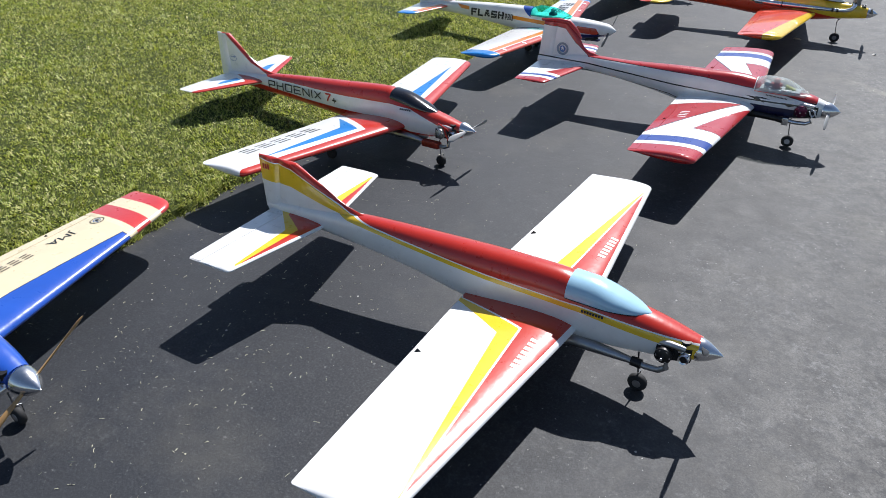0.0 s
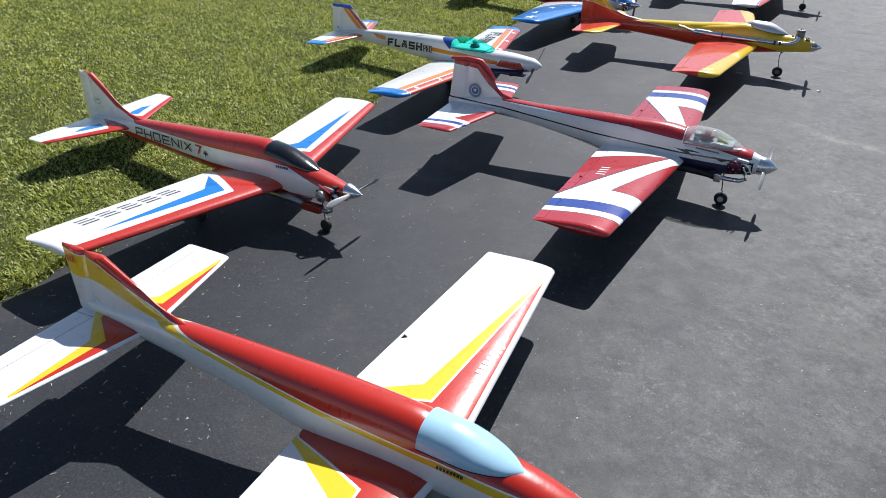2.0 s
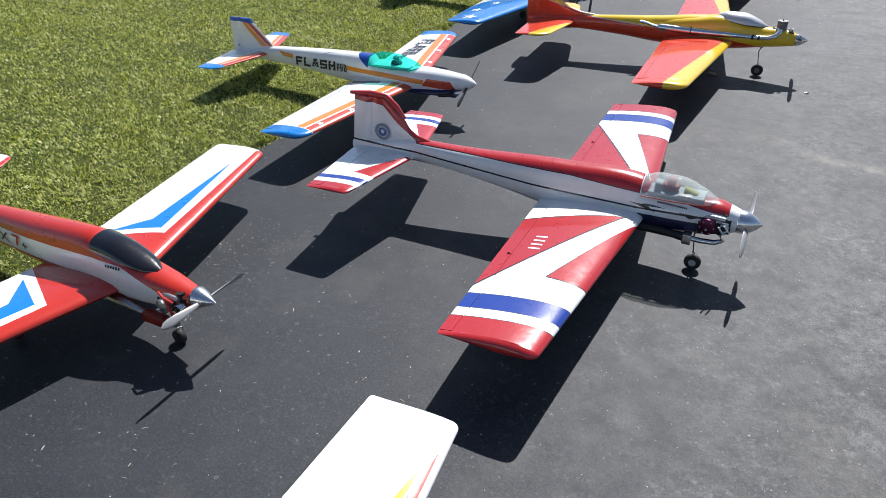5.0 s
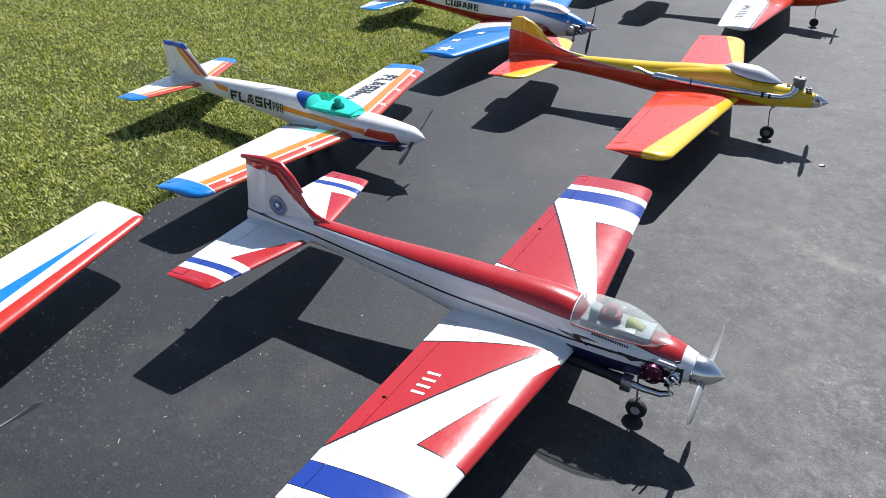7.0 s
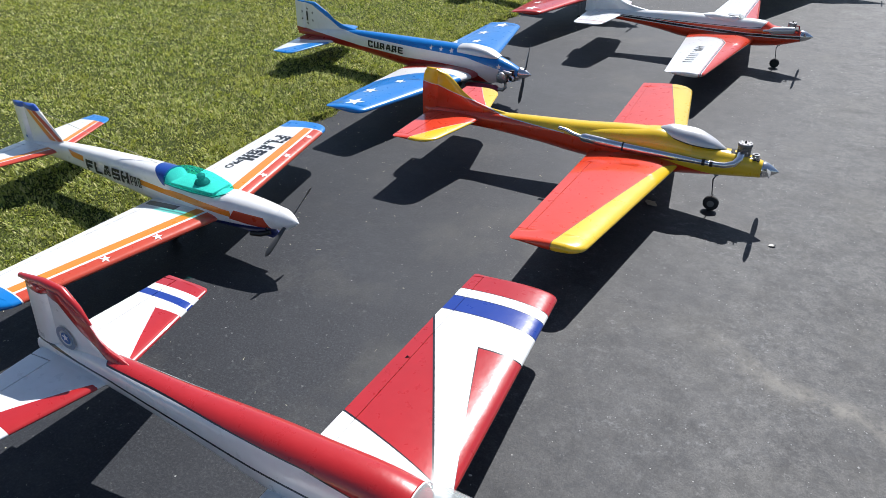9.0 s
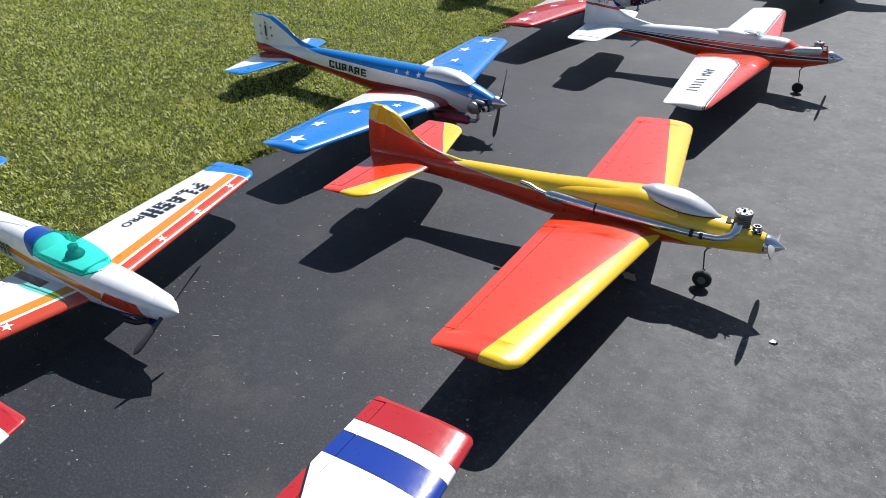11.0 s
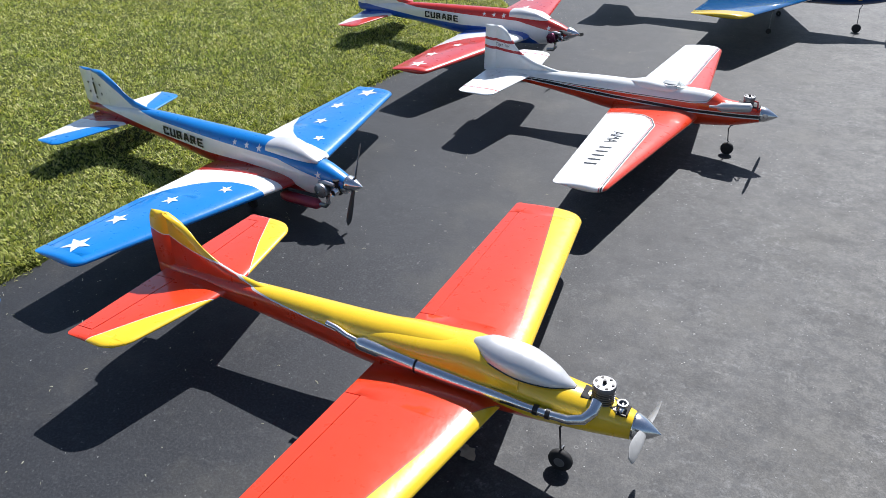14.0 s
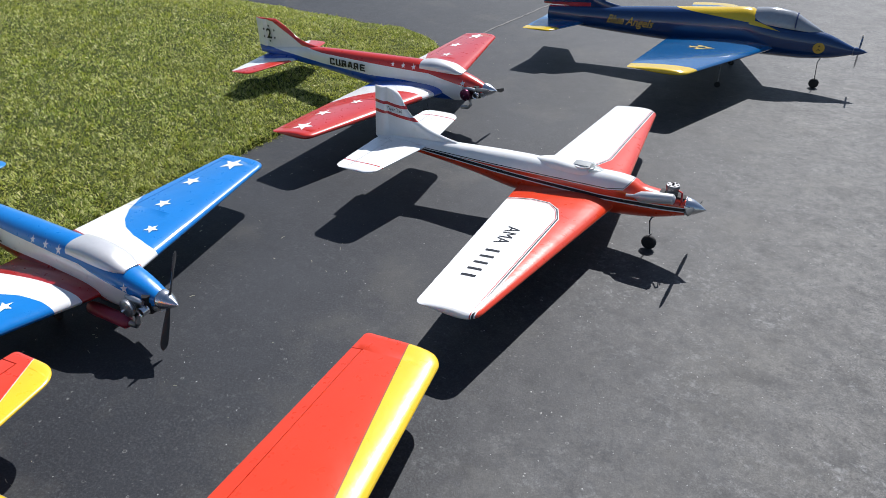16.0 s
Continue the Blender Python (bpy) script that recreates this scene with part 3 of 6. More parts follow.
def side_engine(parent, x, y, z, head=M_DARKMETAL, case=M_ALU, way=-1, r=0.021):
    """A glow engine on its side: crankcase, finned cylinder pointing out, glow plug, carburettor."""
    en = part("engine", box(x - 0.03, x + 0.035, y - way * -0.002 - 0.016, y + 0.018, z - 0.018, z + 0.018, bevel=0.004), case, parent)
    part("crankshaft_housing", turned([(x + 0.03, 0.013), (x + 0.075, 0.011)], at=(0, y, z), seg=16), case, en)
    bm = bmesh.new()
    for i in range(6):
        turned([(y + way * (0.016 + 0.0052 * i), r), (y + way * (0.0185 + 0.0052 * i), r)], bm, axis="y", at=(x, 0, z), seg=20)
    turned([(y + way * 0.012, r * 0.8), (y + way * 0.044, r * 0.8)], bm, axis="y", at=(x, 0, z), seg=20)
    part("cylinder", bm, head, en)
    part("cylinder_head", turned([(y + way * 0.046, r * 1.02), (y + way * 0.052, r), (y + way * 0.056, r * 0.6), (y + way * 0.057, 0.004)], axis="y", at=(x, 0, z), seg=24), head, en)
    part("glow_plug", turned([(y + way * 0.056, 0.004), (y + way * 0.068, 0.0035)], axis="y", at=(x, 0, z), seg=10), M_CHROME, en)
    part("carburettor", turned([(z + 0.012, 0.009), (z + 0.028, 0.009), (z + 0.03, 0.012), (z + 0.036, 0.012)], axis="z", at=(x + 0.042, y + way * 0.012, 0), seg=16), M_DARKMETAL, en)
    part("intake", turned([(y + way * 0.020, 0.014), (y + way * 0.040, 0.014), (y + way * 0.042, 0.0125), (y + way * 0.040, 0.009), (y + way * 0.030, 0.008)], axis="y", at=(x + 0.046, 0, z - 0.002), seg=18), M_CHROME, en)
    part("intake_bore", turned([(y + way * 0.030, 0.0088), (y + way * 0.0385, 0.0088)], axis="y", at=(x + 0.046, 0, z - 0.002), seg=14), M_BLACK, en)
    part("backplate_cover", tube([(x - 0.024, y + way * 0.026, z + 0.020), (x + 0.010, y + way * 0.032, z + 0.026), (x + 0.046, y + way * 0.028, z + 0.022)], [0.006, 0.009, 0.007], seg=10), case, en)
    for k in range(6):
        a = k * math.pi / 3
        part("bolt", turned([(y + way * 0.051, 0.0030), (y + way * 0.0545, 0.0028)], axis="y", at=(x + r * 0.76 * math.cos(a), 0, z + r * 0.76 * math.sin(a)), seg=8), M_CHROME, en)
    part("throttle_arm", box(x + 0.03, x + 0.058, y + way * 0.028 - 0.002, y + way * 0.028 + 0.002, z + 0.008, z + 0.013), M_CHROME, en)
    return en


def upright_engine(parent, x, z, head=M_ALU, r=0.021):
    en = part("engine", box(x - 0.03, x + 0.04, -0.018, 0.018, z - 0.02, z + 0.014, bevel=0.004), M_ALU, parent)
    bm = bmesh.new()
    for i in range(6):
        turned([(z + 0.016 + 0.0058 * i, r), (z + 0.0188 + 0.0058 * i, r)], bm, axis="z", at=(x, 0, 0), seg=22)
    turned([(z + 0.01, r * 0.82), (z + 0.05, r * 0.82)], bm, axis="z", at=(x, 0, 0), seg=22)
    part("cylinder", bm, M_STEEL, en)
    hd = part("cylinder_head", turned([(z + 0.05, r * 1.04), (z + 0.058, r * 1.04), (z + 0.06, r * 0.98), (z + 0.06, 0.004)], axis="z", at=(x, 0, 0), seg=26), head, en)
    for k in range(6):
        a = k * math.pi / 3
        part("bolt", turned([(z + 0.0595, 0.0032), (z + 0.0615, 0.003)], axis="z", at=(x + r * 0.75 * math.cos(a), r * 0.75 * math.sin(a), 0), seg=8), M_DARKMETAL, hd)
    part("glow_plug", turned([(z + 0.06, 0.0045), (z + 0.068, 0.003)], axis="z", at=(x, 0, 0), seg=10), M_DARKMETAL, en)
    part("carburettor", turned([(z + 0.008, 0.010), (z + 0.016, 0.010), (z + 0.018, 0.012), (z + 0.024, 0.012), (z + 0.024, 0.008), (z + 0.015, 0.007)], axis="z", at=(x + 0.042, 0, 0), seg=18), M_HEAD, en)
    part("throttle_barrel", turned([(-0.020, 0.006), (-0.018, 0.007), (0.014, 0.007), (0.016, 0.005)], axis="y", at=(x + 0.042, 0, z + 0.013), seg=12), M_CHROME, en)
    part("needle_valve", tube([(x + 0.042, -0.018, z + 0.014), (x + 0.046, -0.030, z + 0.024)], 0.0022, seg=8), M_STEEL, en)
    part("throttle_arm", box(x + 0.036, x + 0.056, -0.024, -0.021, z + 0.008, z + 0.013), M_DARKMETAL, en)
    return en


def canopy_seam(parent, x0, x1, base, half, mat, r=0.0015):
    """The dark joint round the foot of a canopy, on both flanks."""
    xs = np.linspace(x0, x1, 22)
    z, h = smoothline(base, xs), smoothline(half, xs)
    loop = [(a, -c - 0.0006, b + 0.0008) for a, b, c in zip(xs, z, h)] + [(a, c + 0.0006, b + 0.0008) for a, b, c in reversed(list(zip(xs, z, h)))]
    return part("canopy_seam", tube(loop, r, seg=6), mat, parent)


def control_horn(parent, s, x, y, mat=M_DARKMETAL, size=0.011):
    """A small wedge on the upper side of a control surface."""
    z = s.top(x, y, -0.001)
    bm = bmesh.new()
    a = [bm.verts.new(p) for p in ((x - size, y - size * 0.8, z), (x + size, y, z), (x - size, y + size * 0.8, z), (x - size * 0.4, y, z + size * 0.8))]
    for f in ((0, 1, 3), (1, 2, 3), (2, 0, 3), (0, 2, 1)):
        bm.faces.new([a[i] for i in f])
    return part("control_horn", bm, mat, parent, smooth=False)


def wing_set(parent, s, mat, flap, hinge=0.82, fmat=None, name="wing", flapname="aileron"):
    out = []
    for side in (-1, 1):
        w = part(name, s.panel(side, flap, hinge), mat, parent, angle=50)
        out.append(w)
        if flap:
            part(flapname, s.flap(side, flap, hinge), fmat or mat, w, angle=50)
    return out


def tail(parent, le, hinge, te, z0, z1, mat, half=0.011, rz0=None):
    """Fin and rudder: le, hinge and te are lines x(z) given as (x, z)."""
    back = [(x + 0.0018, z) for x, z in hinge]
    fr = [(x - 0.0018, z) for x, z in hinge]
    fin = part("fin", fin_mesh(le, back, z0, z1, half), mat, parent)
    part("rudder", fin_mesh(fr, te, rz0 or z0, z1, half * 0.85, n=6), mat, parent)
    # thin plate added in the rudder gap to stop sunlight passing through
    mid = [float(smoothline([(p[1], p[0]) for p in hinge], z)[0]) for z in (z0, z1 - 0.004)]
    part("hinge", loft([[(x + 0.006, -0.0012, z), (x - 0.006, -0.0012, z), (x - 0.006, 0.0012, z), (x + 0.006, 0.0012, z)] for x, z in zip(mid, (z0, z1 - 0.004))]), mat, parent)
    return fin


def plane(label, x, y, yaw, z=0.0, roll=0.0, pitch=0.0):
    ob = new("model_airplane")
    ob.matrix_world = pose(x, y, z, roll, pitch, yaw)
    return tagged(ob, label, "model airplane", "parked model airplanes")


# ---- the ground ----
def ground_z(x, y):
    """The drive falls gently away from the lawn, less so at its far end."""
    return -0.030 * min(2.5, max(0.0, x + 0.55)) * min(1.0, max(0.0, (7.2 - y) / 1.4))


def ground():
    bm = bmesh.new()
    xs = [-400, -40, -8, -3, -0.55, 0, 0.6, 1.95, 3, 8, 40, 400]
    ys = [-400, -40, -4, 0, 4, 5.8, 6.1, 6.4, 6.7, 7.0, 7.2, 8, 12, 40, 400]
    grid = [[bm.verts.new((x, y, ground_z(x, y))) for x in xs] for y in ys]
    for r, q in zip(grid, grid[1:]):
        for i in range(len(xs) - 1):
            bm.faces.new((r[i], r[i + 1], q[i + 1], q[i]))
    return tagged(part("ground", bm, M_ASPHALT, None, smooth=False), "worn dark grey asphalt drive with pale grit", kind="structure")


ground()


def lawn_edge(y):
    """Where the lawn stops along the drive; it turns a corner near its far end."""
    x = -1.95 + 0.022 * (y - 4.0) + 0.045 * noise.noise((0.0, y * 2.3, 1.0)) + 0.02 * noise.noise((0.0, y * 9.0, 4.0))
    if y > 8.85:
        x -= 0.55 * min(1.3, (y - 8.85) / 0.40) ** 2.2
    return x


LAWN_END = 9.24


def lawn_end(x):
    return LAWN_END + 0.105 * (-2.4 - x) + 0.06 * noise.noise((x * 2.1, 0.0, 7.0))


def bank(d):
    """The lawn's height over the drive: a lip of turf, then a gentle rise."""
    return float(np.interp(d, BANK_AT, BANK_UP))


BANK_AT, BANK_UP = (0.0, 0.015, 0.05, 0.12, 0.25, 0.45, 0.8, 2.0), (-0.004, 0.020, 0.030, 0.037, 0.046, 0.058, 0.068, 0.072)


def lawn():
    bm = bmesh.new()
    rows = []
    for y in np.linspace(-3, LAWN_END, 150):
        e = lawn_edge(y)
        row = []
        for k, dx in enumerate((0.0, 0.015, 0.05, 0.12, 0.25, 0.45, 0.8, 2.0, 5.0, 20.0)):
            x = e - dx
            yy = y if y < LAWN_END - 0.001 else lawn_end(x)
            z = bank(dx) + (0.005 * noise.noise((x * 9, yy * 9, 0)) if k else 0)
            z = min(z, float(np.interp((LAWN_END - y) * 2, BANK_AT, BANK_UP)) + 0.002)
            row.append(bm.verts.new((x, yy, z)))
        rows.append(row)
    rows.append([bm.verts.new((v.co.x, v.co.y + 0.02, -0.004)) for v in rows[-1]])
    for r, q in zip(rows, rows[1:]):
        for i in range(len(r) - 1):
            bm.faces.new((r[i], q[i], q[i + 1], r[i + 1]))
    base = tagged(part("lawn", bm, M_SOIL, None), "thatchy soil under a mown lawn beside the drive", kind="structure")
    rng = np.random.default_rng(5)
    n = 860000
    y = rng.uniform(-0.6, LAWN_END + 0.30, n)
    d = rng.uniform(0, 1, n) ** 1.5 * 6.4
    edge = np.interp(y, np.linspace(-1, 10, 1200), [lawn_edge(t) for t in np.linspace(-1, 10, 1200)])
    x = edge - d + rng.normal(0, 0.010, n)
    end = np.interp(x, np.linspace(-9, -1, 400), [lawn_end(t) for t in np.linspace(-9, -1, 400)])
    keep = y < end + rng.normal(0, 0.015, n)
    x, y, d, end = x[keep], y[keep], d[keep], end[keep]
    n = len(x)
    # small tufts, whose blades lean the same way
    cx, cy = ((x + 10) / 0.026 + 0.7 * np.sin(y * 61)).astype(int), ((y + 2) / 0.026 + 0.7 * np.sin(x * 53)).astype(int)
    way, tall = rng.uniform(0, 2 * math.pi, (480, 520)), rng.uniform(0.55, 1.25, (480, 520))
    h = rng.uniform(0.011, 0.026, n) * tall[cx, cy] * (1 + 0.2 * np.sin(x * 9 + 2 * np.sin(y * 7)) * np.sin(y * 8 + x * 3))
    w = rng.uniform(0.0016, 0.0038, n) * (1 + 0.20 * d)
    az, lean = way[cx, cy] + rng.normal(0, 0.75, n), rng.uniform(0.45, 1.40, n)
    ta = az + rng.normal(0, 0.5, n) + math.pi / 2
    bx, by = np.cos(ta) * w, np.sin(ta) * w
    lx, ly = np.cos(az) * np.sin(lean) * h, np.sin(az) * np.sin(lean) * h
    up = np.cos(lean) * h
    z0 = np.interp(np.minimum(edge[keep] - x, (end - y) * 2), BANK_AT, BANK_UP) - 0.003
    co = np.empty((n, 5, 3))
    co[:, 0] = np.c_[x - bx, y - by, z0]
    co[:, 1] = np.c_[x + bx, y + by, z0]
    co[:, 2] = np.c_[x + bx * 0.8 + lx * 0.45, y + by * 0.8 + ly * 0.45, z0 + up * 0.62]
    co[:, 3] = np.c_[x - bx * 0.8 + lx * 0.45, y - by * 0.8 + ly * 0.45, z0 + up * 0.62]
    co[:, 4] = np.c_[x + lx, y + ly, z0 + up]
    me = bpy.data.meshes.new("grass")
    me.vertices.add(n * 5)
    me.vertices.foreach_set("co", co.reshape(-1))
    first = np.arange(n)[:, None] * 5
    loops = np.concatenate([first + np.array([0, 1, 2, 3]), first + np.array([3, 2, 4])], axis=1).reshape(-1)
    me.loops.add(n * 7)
    me.loops.foreach_set("vertex_index", loops.astype(np.int32))
    me.polygons.add(n * 2)
    starts = (np.arange(n)[:, None] * 7 + np.array([0, 4])).reshape(-1)
    me.polygons.foreach_set("loop_start", starts.astype(np.int32))
    me.update(calc_edges=True)
    me.materials.append(M_BLADE)
    tagged(new("grass", me), "short mown green grass with dry tips", "grass", kind="stuff")


lawn()


# ---- the aeroplanes ----
def red_yellow_white():
    """White wings, red back, yellow flash, pale blue canopy."""
    p = plane("white model airplane with red back, yellow flashes and pale blue canopy", -0.040, 1.508, -1.9)
    body = Body([(-1.44, 0.225), (-1.25, 0.247), (-1.1, 0.268), (-0.8, 0.283), (-0.55, 0.290), (-0.395, 0.286), (-0.36, 0.27), (-0.28, 0.252), (-0.185, 0.236), (-0.056, 0.204)],
                [(-1.44, 0.192), (-1.15, 0.178), (-0.88, 0.152), (-0.69, 0.118), (-0.5, 0.106), (-0.3, 0.112), (-0.15, 0.130), (-0.056, 0.148)],
                [(-1.44, 0.010), (-1.2, 0.028), (-0.9, 0.045), (-0.6, 0.056), (-0.3, 0.056), (-0.15, 0.047), (-0.056, 0.029)])
    wing = Surface(-0.352, -0.686, -0.428, -0.648, 0.815, 0.150, 0.166, 0.135, 0.03, 0.02, 0.008)
    stab = Surface(-1.19, -1.425, -1.266, -1.425, 0.362, 0.205, 0.205, 0.085, 0.0, 0.012, 0.008)

    def side(s):
        red = [(-1.46, 0.376), (-1.318, 0.366), (-1.2, 0.314), (-1.1, 0.272), (-1.02, 0.262), (-0.617, 0.236), (-0.355, 0.228), (-0.156, 0.211), (-0.05, 0.20)]
        yel = [(-1.46, 0.303), (-1.33, 0.302), (-1.2, 0.272), (-1.1, 0.254), (-1.02, 0.249), (-0.617, 0.221), (-0.355, 0.211), (-0.156, 0.189), (-0.05, 0.175)]
        return [(s.above(s.x, s.z, [(x, z - 0.003) for x, z in yel]), WHITE), (s.above(s.x, s.z, yel), YELLOW), (s.poly(s.x, s.z, [(-0.135, 0.12), (-0.05, 0.12), (-0.05, 0.2), (-0.12, 0.2)]), YELLOW),
                (s.above(s.x, s.z, red), RED), (s.between(s.x, s.z, red, -0.003, 0.0005), WHITE)]

    def top(s):
        def red(e):
            return [s.poly(s.x, s.ay, [(-0.25, 0), (-0.72, 0), (-0.675 - e, 0.075), (-0.466 - e, 0.141 + e), (-0.3, 0.195 + e)]),
                    s.poly(s.x, s.ay, [(-0.25, 0), (-0.466 - e, 0.14 + e), (-0.428 - e * 0.6, 0.80), (-0.25, 0.82)])]
        yel = [s.poly(s.x, s.ay, [(-0.25, 0), (-0.73, 0), (-0.69, 0.085), (-0.514, 0.187), (-0.3, 0.31)]), s.poly(s.x, s.ay, [(-0.25, 0.04), (-0.514, 0.187), (-0.437, 0.745), (-0.25, 0.8)])]
        edge = s.poly(s.x, s.ay, [(-0.2, -0.1), (-0.364, 0.03), (-0.441, 0.815), (-0.2, 0.9)])
        return [(k, YELLOW) for k in yel] + [(k, WHITE) for k in red(0.006)] + [(k, RED) for k in red(0)] + [(edge, WHITE)]

    def htop(s):
        red = [s.poly(s.x, s.ay, [(-1.0, 0), (-1.35, 0.0), (-1.335, 0.03), (-1.245, 0.09), (-1.0, 0.16)]), s.poly(s.x, s.ay, [(-1.0, 0), (-1.245, 0.088), (-1.268, 0.33), (-1.0, 0.34)])]
        yel = [s.poly(s.x, s.ay, [(-1.0, 0), (-1.39, 0.0), (-1.36, 0.03), (-1.278, 0.11), (-1.0, 0.2)]), s.poly(s.x, s.ay, [(-1.0, 0), (-1.278, 0.108), (-1.274, 0.33), (-1.0, 0.34)])]
        edge = s.poly(s.x, s.ay, [(-1.0, 0.0), (-1.199, 0.0), (-1.276, 0.365), (-1.0, 0.4)])
        return [(k, YELLOW) for k in yel] + [(k, RED) for k in red] + [(edge, WHITE)]

    mb, mw, mh = paint("red_yellow_white_hull", WHITE, side), paint("red_yellow_white_wing", WHITE, top), paint("red_yellow_white_tail", WHITE, htop)
    part("fuselage", body.mesh(-1.44, -0.056), mb, p)
    w = wing_set(p, wing, mw, None)
    for y in (-0.335, 0.335):
        control_horn(p, wing, -0.652, y)
    wing_set(p, stab, mh, (0.035, 0.36), 0.70, name="stabilizer", flapname="elevator")
    tail(p, [(-0.98, 0.258), (-1.1, 0.281), (-1.2, 0.331), (-1.305, 0.385)], [(-1.392, 0.19), (-1.372, 0.387)], [(-1.452, 0.19), (-1.456, 0.387)], 0.205, 0.386, mb)
    part("canopy", dome(-0.393, -0.184, [(-0.393, 0.240), (-0.184, 0.232)], [(-0.393, 0.290), (-0.34, 0.288), (-0.26, 0.267), (-0.184, 0.237)], [(-0.393, 0.054), (-0.3, 0.053), (-0.24, 0.041), (-0.2, 0.020), (-0.184, 0.005)]), M_PALEBLUE, p, "pale blue painted canopy")
    canopy_seam(p, -0.393, -0.184, [(-0.393, 0.240), (-0.184, 0.232)], [(-0.393, 0.054), (-0.3, 0.053), (-0.24, 0.041), (-0.2, 0.020), (-0.184, 0.005)], M_GAP, 0.0011)
    spinner(p, 0.0, 0.174, 0.031, 0.058, turn=radians(126), bladed=M_DARKPROP)
    part("engine_bay", dome(-0.150, -0.068, [(-0.15, 0.144), (-0.068, 0.150)], [(-0.15, 0.203), (-0.068, 0.194)], [(-0.15, 0.0485), (-0.068, 0.034)], power=5), M_GAP, p)
    side_engine(p, -0.128, -0.012, 0.168)
    part("exhaust_pipe", tube([(-0.12, -0.05, 0.155), (-0.118, -0.052, 0.128), (-0.135, -0.05, 0.112), (-0.165, -0.048, 0.108), (-0.20, -0.046, 0.110)], 0.0085), M_ALU, p)
    part("pipe_coupling", tube([(-0.178, -0.047, 0.109), (-0.205, -0.046, 0.110)], 0.0125), M_DARKMETAL, p)
    part("tuned_pipe", tube([(-0.205, -0.046, 0.110), (-0.26, -0.045, 0.112), (-0.36, -0.043, 0.112), (-0.44, -0.04, 0.11), (-0.52, -0.04, 0.108)], [0.009, 0.013, 0.018, 0.018, 0.010]), M_ALU, p)
    gear(p, (-0.19, -0.008), [(-0.56, -0.22, 0.142), (-0.56, 0.22, 0.142)], sink=0.0096)
    part("name_plate", bars_mesh(8, 0.0055, 0.007, 0.0075, on_side(body, -0.345, 0.215, -0.03)), M_BLACK, p, "small unreadable black script")
    part("fin_mark", bars_mesh(3, 0.007, 0.018, 0.0095, lambda u, v: (-1.435 + u, -0.0125, 0.345 + v)), M_REDMARK, p)
    for k, y in ((1, -0.165), (1, 0.405)):
        part("wing_lettering", bars_mesh(7, 0.0120, 0.023, 0.0185, on_wing(wing, -0.427, y)), M_PINKMARK, p, "unreadable white outlined letters")
    return p


